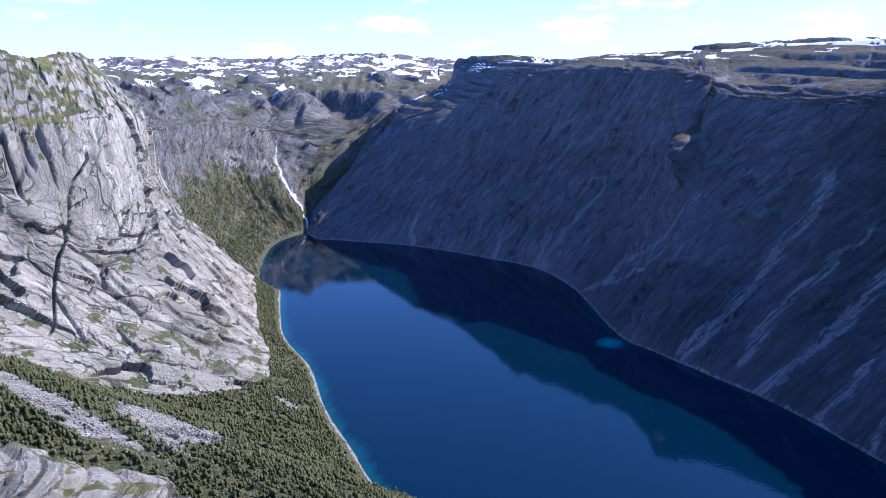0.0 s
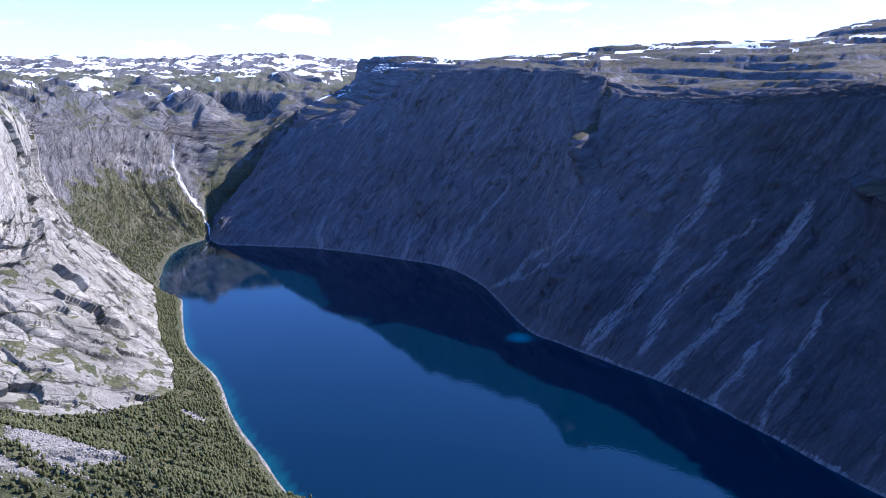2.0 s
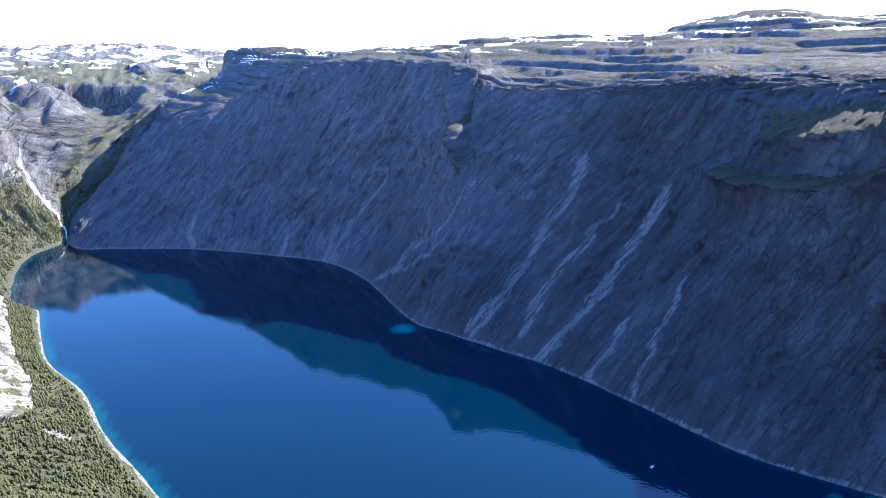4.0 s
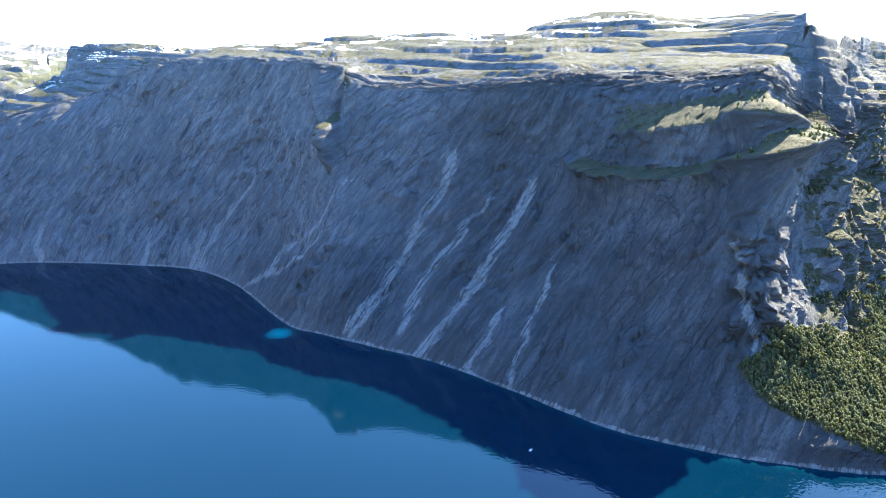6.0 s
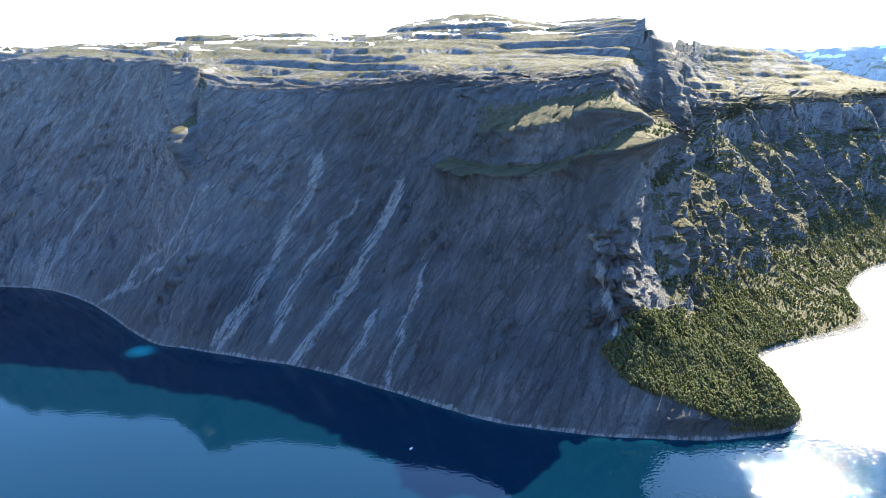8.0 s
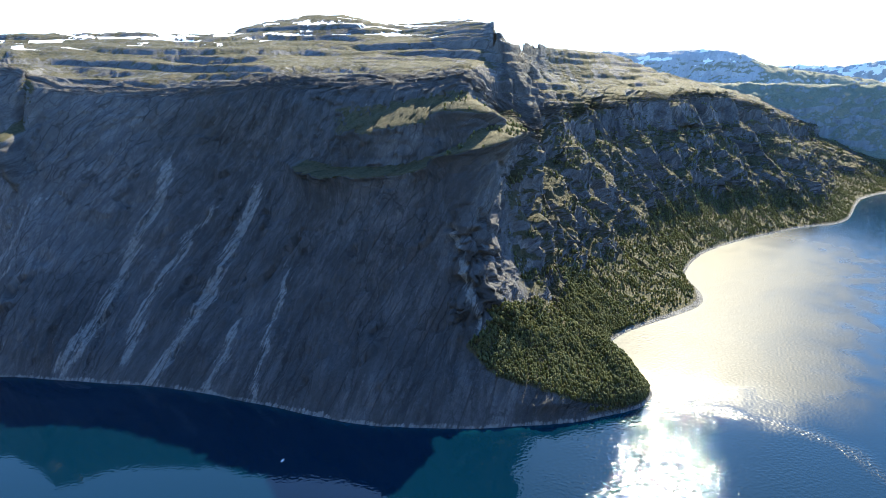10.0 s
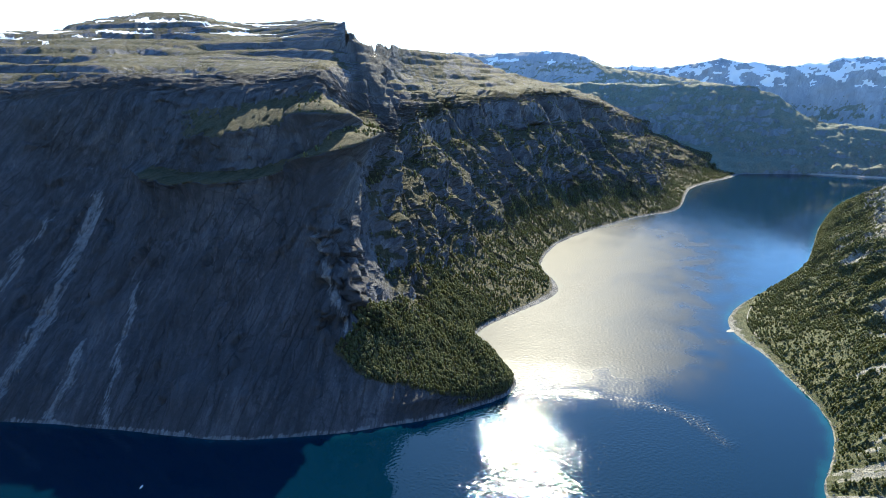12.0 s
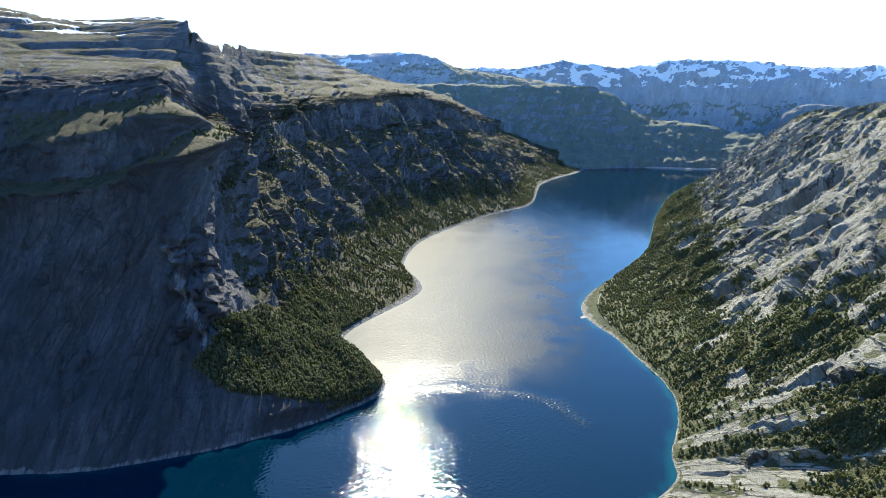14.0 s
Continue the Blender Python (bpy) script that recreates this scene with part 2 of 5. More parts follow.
def water_material():
    n = Nodes("lake_water")
    shallow = n.attr("shallow")
    deep = n.mix(n.noise(n.position((0.004, 0.004, 0.004)), 1, 3, 0.5), (0.0008, 0.0105, 0.0255), (0.0012, 0.0140, 0.0315))
    colour = n.mix(shallow, deep, (0.016, 0.185, 0.20))
    wind = n.attr("wind")
    gusts = n.noise(n.position((0.006, 0.011, 0.010), (0, 0, 20)), 1, 5, 0.6, 0.6)
    breeze = n.math("MULTIPLY", wind, n.ramp(gusts, 0.30, 0.60, 0.75, 1.0))
    open_reach = n.attr("open")
    rough = n.math("ADD", n.math("MULTIPLY", n.math("MULTIPLY", open_reach, n.ramp(gusts, 0.3, 0.65, 0.85, 1.0)), 0.38), 0.03)
    ripple = n.noise(n.position((0.42, 0.42, 0.42)), 1, 0, 0.5)
    swell = n.noise(n.position((0.20, 0.20, 0.20), (0, 0, 30)), 1, 0, 0.5)
    waves = n.math("ADD", n.math("MULTIPLY", breeze, 0.52), 0.008)
    b = n.bump(n.math("MULTIPLY", n.math("ADD", n.math("MULTIPLY", ripple, 0.3), swell), waves), 1.0, 1.0)
    return n.set(Base_Color=colour, Roughness=rough, IOR=1.33, Specular_IOR_Level=n.ramp(open_reach, 0.0, 1.0, 0.42, 0.11), Normal=b)


def leaf_material(name, a, b, c):
    n = Nodes(name)
    info = n.tree.nodes.new("ShaderNodeNewGeometry").outputs["Random Per Island"]
    ob = n.tree.nodes.new("ShaderNodeObjectInfo").outputs["Random"]
    v = n.math("FRACT", n.math("ADD", info, ob))
    tone = n.mix(n.ramp(v, 0.0, 0.6), a, b)
    tone = n.mix(n.ramp(v, 0.75, 1.0, 0.0, 0.8), tone, c)
    tone = n.mix(n.ramp(n.noise(n.position((0.022, 0.022, 0.022)), 1, 4, 0.6), 0.42, 0.62, 0.0, 0.5), tone, (a[0] * 0.70, a[1] * 0.74, a[2] * 0.7))
    leaf = n.noise(n.position((1.1, 1.1, 1.1)), 1, 4, 0.7)
    tone = n.mix(n.ramp(leaf, 0.4, 0.7, 0.0, 0.3), tone, (a[0] * 0.5, a[1] * 0.5, a[2] * 0.5))
    n.set(Base_Color=tone, Roughness=0.75, Specular_IOR_Level=0.2, Normal=n.bump(leaf, 0.5, 0.8))
    thin = n.tree.nodes.new("ShaderNodeBsdfTranslucent")
    n.put(thin.inputs["Color"], n.mix(0.35, tone, (c[0] * 1.1, c[1] * 1.2, c[2] * 0.7)))
    both = n.tree.nodes.new("ShaderNodeMixShader")
    both.inputs[0].default_value = 0.55
    n.tree.links.new(n.bsdf.outputs[0], both.inputs[1])
    n.tree.links.new(thin.outputs[0], both.inputs[2])
    n.tree.links.new(both.outputs[0], n.out.inputs[0])
    return n.mat


M_WATER = water_material()
M_LEAF = leaf_material("birch_leaf", (0.150, 0.174, 0.080), (0.225, 0.236, 0.118), (0.30, 0.288, 0.155))
M_BARK = Nodes("birch_bark")
M_BARK = M_BARK.set(Base_Color=M_BARK.mix(M_BARK.noise(M_BARK.position((2, 2, 9)), 1, 4), (0.12, 0.10, 0.08), (0.42, 0.40, 0.37)), Roughness=0.85)


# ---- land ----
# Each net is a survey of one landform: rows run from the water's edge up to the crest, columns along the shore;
# every entry is bearing in degrees, distance and height in metres, from the point below the camera.
SOUTH = [
    [(-11.1, 2306, 0), (-7.8, 2197, 0), (-2.8, 2114, 0), (3.8, 1959, 0), (8.1, 1849, 0), (11.2, 1671, 0), (14.8, 1382, 0), (17.8, 1305, 0), (22.6, 1218, 0), (28.2, 1136, 0), (35.0, 1032, 0), (42.7, 943, 0), (50.3, 919, 0), (56.6, 927, 0), (64.2, 974, 0), (68.9, 1083, 0), (65.3, 1301, 0), (72.1, 1595, 0), (70.7, 1857, 0), (72.9, 2166, 0), (78.1, 2544, -0), (81.3, 2771, 0), (82.3, 3340, 0), (85.3, 3827, 0)],
    [(-9.8, 2436, 62), (-6.3, 2337, 70), (-2.4, 2254, 95), (4.4, 2109, 94), (9.1, 1999, 96), (13.3, 1841, 96), (17.2, 1572, 116), (19.7, 1505, 129), (25.3, 1418, 104), (31.4, 1326, 98), (37.1, 1212, 86), (44.0, 1113, 91), (50.4, 1069, 84), (55.1, 1047, 82), (61.0, 1104, 56), (65.4, 1143, 50), (61.3, 1361, 60), (67.1, 1665, 33), (68.1, 1987, 52), (70.5, 2276, 62), (76.2, 2654, 55), (80.2, 2861, 30), (81.0, 3420, 23), (84.0, 3907, 22)],
    [(-7.6, 2566, 152), (-4.6, 2457, 180), (-0.8, 2364, 224), (5.2, 2219, 254), (10.1, 2109, 247), (14.7, 1961, 249), (18.2, 1692, 243), (20.6, 1635, 252), (27.5, 1548, 232), (33.4, 1456, 207), (38.6, 1342, 195), (44.8, 1233, 210), (50.4, 1189, 215), (53.7, 1167, 214), (56.5, 1244, 137), (58.8, 1293, 95), (58.5, 1491, 156), (63.5, 1795, 137), (65.4, 2117, 157), (68.7, 2396, 169), (74.3, 2784, 158), (78.3, 2981, 111), (79.4, 3540, 82), (82.1, 4027, 91)],
    [(-5.8, 2686, 260), (-3.6, 2557, 284), (0.6, 2454, 356), (6.0, 2309, 416), (10.8, 2189, 412), (15.6, 2041, 402), (19.0, 1782, 401), (21.6, 1725, 383), (28.6, 1638, 372), (34.5, 1556, 327), (39.6, 1452, 317), (45.1, 1333, 318), (50.6, 1289, 334), (53.4, 1277, 357), (55.5, 1384, 287), (57.2, 1443, 223), (57.5, 1641, 281), (61.0, 1925, 270), (63.5, 2237, 275), (67.4, 2506, 285), (72.7, 2904, 288), (76.4, 3111, 239), (77.8, 3680, 182), (79.6, 4167, 165)],
    [(-4.5, 2806, 318), (-2.4, 2647, 363), (2.0, 2534, 425), (6.6, 2369, 514), (11.3, 2249, 534), (16.4, 2101, 528), (19.8, 1852, 511), (22.8, 1795, 468), (29.6, 1700, 461), (35.6, 1625, 479), (40.1, 1590, 483), (45.5, 1515, 484), (50.0, 1470, 488), (52.9, 1405, 491), (55.6, 1504, 408), (57.2, 1573, 369), (57.6, 1791, 413), (60.0, 2045, 399), (61.3, 2337, 384), (65.7, 2596, 405), (71.1, 3004, 417), (74.5, 3231, 348), (76.4, 3800, 262), (77.5, 4287, 242)],
    [(-3.8, 2906, 383), (-0.6, 2797, 403), (3.8, 2684, 463), (7.9, 2569, 538), (11.9, 2499, 553), (16.9, 2351, 546), (20.4, 2102, 525), (23.8, 2145, 525), (30.6, 2068, 540), (36.4, 2006, 550), (41.3, 2002, 542), (46.2, 1933, 548), (51.0, 1839, 552), (54.0, 1717, 554), (55.9, 1590, 521), (57.2, 1690, 510), (57.7, 1880, 520), (59.3, 2295, 507), (63.1, 2687, 468), (67.5, 2996, 464), (72.0, 3304, 435), (74.1, 3481, 399), (75.0, 4000, 353), (75.9, 4437, 326)],
    [(-3.2, 3056, 393), (0.5, 3197, 506), (1.3, 3184, 599), (4.8, 3069, 601), (8.4, 3099, 589), (12.4, 3051, 599), (17.7, 3002, 613), (19.8, 3045, 634), (26.8, 2968, 648), (32.9, 2806, 639), (37.3, 2702, 682), (41.8, 2633, 708), (47.0, 2339, 653), (53.8, 1967, 645), (54.9, 1680, 594), (56.8, 1800, 569), (57.6, 1990, 581), (59.8, 2500, 585), (64.1, 3187, 582), (67.6, 3396, 511), (71.1, 3604, 451), (73.4, 3731, 412), (74.3, 4200, 384), (74.8, 4587, 367)],
]
NORTH = [
    [(-13.7, 1377, 0), (-11.6, 1189, -0), (-10.5, 1026, 0), (-8.4, 896, 0), (-4.9, 764, 0), (6.0, 690, 0), (20.0, 540, 0), (42.0, 450, 0), (66.0, 520, 0), (93.1, 794, -0), (94.1, 914, 0), (93.8, 1097, 0), (89.3, 1303, 0), (85.9, 1541, 0), (90.6, 2032, 0), (91.4, 2659, -0), (92.8, 3261, 0), (96.2, 4077, 0)],
    [(-15.6, 1437, 18), (-14.8, 1150, 23), (-17.7, 1020, 45), (-23.5, 960, 76), (-29.8, 930, 137), (-36.3, 800, 229), (-10.0, 520, 70), (42.0, 290, 70), (86.0, 430, 70), (109.8, 770, 84), (102.7, 930, 89), (99.3, 1140, 97), (94.0, 1440, 45), (89.9, 1720, 15), (91.8, 2092, 40), (92.1, 2709, 25), (93.5, 3311, 10), (96.5, 4127, 1)],
    [(-18.0, 1487, 85), (-18.2, 1210, 101), (-22.6, 1090, 133), (-27.5, 1030, 158), (-33.3, 990, 194), (-47.0, 800, 240), (-40.0, 470, 190), (42.0, 110, 170), (110.0, 360, 180), (118.0, 760, 250), (108.1, 990, 180), (103.4, 1240, 185), (98.2, 1540, 139), (94.0, 1820, 105), (94.3, 2152, 102), (93.9, 2769, 74), (94.7, 3371, 31), (96.8, 4187, 4)],
    [(-20.7, 1527, 180), (-22.0, 1270, 226), (-26.4, 1150, 243), (-30.1, 1090, 265), (-35.2, 1050, 286), (-52.0, 790, 340), (-62.0, 480, 300), (222.0, 70, 280), (140.0, 360, 300), (130.0, 770, 380), (115.0, 1120, 330), (107.0, 1380, 272), (102.4, 1660, 225), (98.1, 1930, 212), (96.9, 2232, 189), (96.2, 2849, 149), (96.4, 3451, 93), (97.5, 4267, 36)],
    [(-22.5, 1567, 309), (-24.4, 1320, 351), (-28.0, 1200, 360), (-31.3, 1140, 363), (-35.5, 1100, 374), (-55.0, 800, 440), (-75.0, 500, 420), (222.0, 190, 400), (158.0, 400, 420), (139.0, 850, 480), (122.0, 1250, 430), (110.0, 1550, 360), (104.8, 1850, 318), (101.6, 2120, 312), (99.5, 2352, 294), (98.4, 2969, 238), (98.0, 3571, 168), (98.6, 4387, 101)],
    [(-23.1, 1607, 440), (-25.2, 1370, 440), (-28.7, 1260, 434), (-31.8, 1200, 427), (-35.7, 1150, 433), (-57.0, 820, 520), (-82.0, 540, 520), (222.0, 280, 510), (168.0, 460, 520), (147.0, 950, 560), (128.0, 1380, 510), (114.0, 1700, 430), (106.2, 2050, 391), (103.8, 2300, 380), (101.9, 2502, 367), (100.3, 3119, 314), (99.8, 3721, 250), (100.0, 4537, 180)],
    [(-26.7, 1867, 554), (-27.8, 1620, 555), (-30.0, 1490, 542), (-32.7, 1430, 562), (-36.3, 1370, 569), (-62.0, 950, 640), (-90.0, 760, 660), (222.0, 600, 680), (178.0, 760, 680), (153.0, 1300, 680), (133.0, 1700, 600), (119.0, 2050, 500), (107.6, 2400, 433), (105.7, 2650, 413), (103.7, 2752, 390), (101.6, 3369, 353), (101.0, 3971, 298), (101.3, 4787, 243)],
]
EAST = [
    [(-17.2, 1592, 0), (-15.8, 1671, 0), (-15.0, 1970, 0), (-13.9, 2198, -0), (-11.6, 2350, -0), (-11.3, 2404, -0), (-10.9, 2439, 0), (-10.5, 2456, 0), (-10.1, 2453, 0)],
    [(-21.0, 1692, 37), (-18.5, 1781, 49), (-17.3, 2120, 38), (-15.4, 2368, 47), (-12.9, 2440, 64), (-11.7, 2494, 60), (-10.5, 2559, 26), (-8.2, 2606, 14), (-6.3, 2653, -1)],
    [(-23.9, 1812, 129), (-21.0, 1931, 134), (-18.7, 2290, 160), (-16.8, 2538, 149), (-14.4, 2610, 140), (-12.6, 2674, 129), (-9.9, 2689, 95), (-6.7, 2756, 104), (-3.0, 2803, 84)],
    [(-25.5, 1912, 243), (-21.9, 2061, 247), (-19.3, 2410, 264), (-17.0, 2638, 238), (-14.5, 2730, 219), (-13.3, 2824, 192), (-9.6, 2809, 179), (-6.0, 2876, 214), (-2.0, 2923, 208)],
    [(-26.0, 2012, 334), (-22.4, 2161, 356), (-19.4, 2490, 350), (-16.7, 2718, 327), (-14.4, 2810, 304), (-13.3, 2894, 296), (-8.4, 2929, 269), (-4.8, 2996, 333), (-1.1, 3043, 317)],
    [(-26.8, 2312, 409), (-23.6, 2511, 416), (-20.7, 2890, 412), (-17.4, 3118, 415), (-14.0, 3100, 390), (-11.9, 3104, 389), (-7.9, 3279, 369), (-4.3, 3296, 444), (-0.6, 3343, 430)],
    [(-28.4, 2712, 487), (-25.9, 3011, 496), (-22.1, 3390, 495), (-17.7, 3618, 508), (-13.9, 3600, 481), (-10.9, 3604, 502), (-7.8, 3779, 494), (-4.2, 3796, 552), (-0.6, 3843, 538)],
]
FAR_EAST = [
    [(-36.5, 3300, 465), (-31.8, 3300, 452), (-28.4, 3300, 451), (-24.1, 3300, 449), (-20.2, 3300, 447), (-15.2, 3300, 446), (-10.1, 3300, 445), (-5.6, 3300, 444), (-1.1, 3300, 444), (5.2, 3300, 444), (14.1, 3300, 445)],
    [(-36.3, 3650, 529), (-31.4, 3650, 507), (-28.0, 3650, 507), (-24.0, 3650, 507), (-19.7, 3650, 508), (-15.2, 3650, 502), (-10.0, 3650, 502), (-5.6, 3650, 502), (-1.1, 3650, 494), (5.2, 3650, 480), (14.0, 3650, 481)],
    [(-36.2, 4200, 580), (-31.0, 4200, 568), (-26.5, 4200, 566), (-23.9, 4200, 579), (-19.6, 4200, 581), (-15.1, 4200, 577), (-10.0, 4200, 585), (-5.6, 4200, 579), (-1.1, 4200, 567), (5.2, 4200, 541), (14.0, 4200, 540)],
    [(-36.2, 4500, 610), (-30.9, 4500, 611), (-26.4, 4500, 613), (-23.8, 4500, 622), (-19.2, 4500, 629), (-15.1, 4500, 622), (-9.9, 4500, 651), (-5.5, 4500, 656), (-1.1, 4500, 640), (5.2, 4500, 605), (13.9, 4500, 603)],
]
WEST = [
    [(67.3, 3880, -13), (72.9, 3880, -17), (78.5, 3880, -15), (82.2, 3791, 0), (86.7, 3943, 0), (88.9, 4005, 0), (91.0, 4048, 0), (94.0, 4067, 0), (96.8, 4095, 0), (100.6, 4080, 17), (106.0, 4080, 41)],
    [(66.5, 4130, 162), (72.0, 4130, 160), (77.5, 4130, 144), (82.1, 4130, 114), (86.6, 4130, 87), (88.8, 4130, 75), (91.0, 4130, 63), (93.9, 4130, 55), (96.7, 4130, 48), (100.6, 4130, 62), (105.9, 4130, 84)],
    [(65.7, 4240, 319), (71.6, 4240, 351), (77.0, 4240, 318), (82.0, 4240, 270), (86.3, 4240, 240), (88.5, 4240, 194), (90.8, 4240, 165), (93.8, 4240, 139), (96.6, 4240, 121), (100.5, 4240, 120), (105.8, 4240, 139)],
    [(65.3, 4400, 414), (71.1, 4400, 447), (76.6, 4400, 447), (81.9, 4400, 441), (86.3, 4400, 422), (88.3, 4400, 343), (90.1, 4400, 258), (93.7, 4400, 231), (96.9, 4400, 185), (100.4, 4400, 159), (105.7, 4400, 176)],
]
SNOW_HILL = [
    [(54.9, 4440, 287), (60.4, 4440, 280), (65.7, 4440, 277), (70.2, 4440, 275), (73.2, 4440, 274), (76.1, 4440, 274), (80.2, 4440, 275), (86.0, 4440, 245)],
    [(55.1, 4540, 481), (60.5, 4540, 481), (65.8, 4540, 480), (70.2, 4540, 480), (73.2, 4540, 463), (76.1, 4540, 428), (80.2, 4540, 393), (86.0, 4540, 343)],
    [(55.3, 4690, 599), (61.1, 4690, 640), (65.8, 4690, 628), (70.3, 4690, 646), (73.2, 4690, 615), (75.4, 4690, 544), (79.5, 4690, 494), (85.9, 4690, 402)],
]
FAR_WEST = [
    [(67.9, 4700, 40), (73.4, 4700, 37), (77.1, 4700, 38), (80.3, 4700, 40), (83.5, 4700, 44), (86.6, 4700, 48), (88.8, 4700, 53), (91.7, 4700, 59), (96.2, 4700, 72), (100.5, 4700, 86), (103.0, 4700, 95), (106.3, 4700, 109), (112.0, 4700, 135)],
    [(67.9, 4780, 332), (73.4, 4780, 331), (77.0, 4780, 332), (80.2, 4780, 332), (83.3, 4780, 334), (86.4, 4780, 335), (89.0, 4780, 337), (91.5, 4780, 339), (95.9, 4780, 344), (100.1, 4780, 349), (102.6, 4780, 352), (105.9, 4780, 357), (111.5, 4780, 366)],
    [(68.0, 4900, 534), (73.4, 4900, 538), (77.0, 4900, 553), (80.1, 4900, 546), (83.2, 4900, 589), (86.3, 4900, 563), (88.6, 4900, 548), (91.3, 4900, 590), (95.7, 4900, 594), (99.8, 4900, 561), (102.3, 4900, 544), (105.6, 4900, 561), (111.2, 4900, 566)],
]
MID_HILL = [
    [(96.2, 4400, 92), (98.6, 4400, 100), (100.8, 4400, 107), (102.6, 4400, 114), (105.1, 4400, 123), (108.7, 4400, 138)],
    [(96.6, 4460, 127), (98.5, 4460, 165), (100.6, 4460, 234), (102.4, 4460, 254), (104.9, 4460, 245), (108.5, 4460, 240)],
    [(96.9, 4540, 155), (98.6, 4540, 218), (100.3, 4540, 315), (101.9, 4540, 346), (104.8, 4540, 314), (108.4, 4540, 295)],
]
NEAR_SPUR = [
    [(-12.0, 430, 120), (-21.9, 470, 206), (-23.7, 480, 226), (-28.2, 490, 240), (-33.0, 500, 259), (-37.0, 520, 274), (-42.7, 540, 303)],
    [(-14.0, 380, 150), (-24.0, 430, 233), (-25.6, 430, 248), (-30.0, 430, 264), (-34.0, 430, 279), (-38.0, 440, 291), (-43.7, 460, 309)],
    [(-20.0, 330, 190), (-28.0, 360, 210), (-30.0, 370, 205), (-34.0, 380, 200), (-38.0, 390, 200), (-44.0, 400, 200), (-52.0, 410, 210)],
    [(-30.0, 290, 240), (-40.0, 300, 260), (-44.0, 310, 260), (-50.0, 320, 265), (-55.0, 330, 270), (-62.0, 350, 280), (-70.0, 360, 290)],
]


def xyz(net):
    a = np.array(net, float)
    b = np.radians(a[..., 0])
    return np.stack([np.sin(b) * a[..., 1], np.cos(b) * a[..., 1], a[..., 2]], -1)


def catmull(p, u, tension=0.5):
    """The rows of p (C, ...) taken at the fractional columns u."""
    c = len(p)
    i = np.clip(np.floor(u).astype(int), 0, c - 2)
    f = (u - i).reshape(-1, *([1] * (p.ndim - 1)))
    p0, p1, p2, p3 = p[np.maximum(i - 1, 0)], p[i], p[i + 1], p[np.minimum(i + 2, c - 1)]
    m1, m2 = tension * (p2 - p0), tension * (p3 - p1)
    f2, f3 = f * f, f * f * f
    return (2 * f3 - 3 * f2 + 1) * p1 + (f3 - 2 * f2 + f) * m1 + (3 * f2 - 2 * f3) * p2 + (f3 - f2) * m2


def normals(g):
    du = np.gradient(g, axis=1)
    dv = np.gradient(g, axis=0)
    n = np.cross(du, dv)
    n /= np.linalg.norm(n, axis=-1, keepdims=True) + 1e-9
    return n * np.where(n[..., 2:] < -0.3, -1, 1)


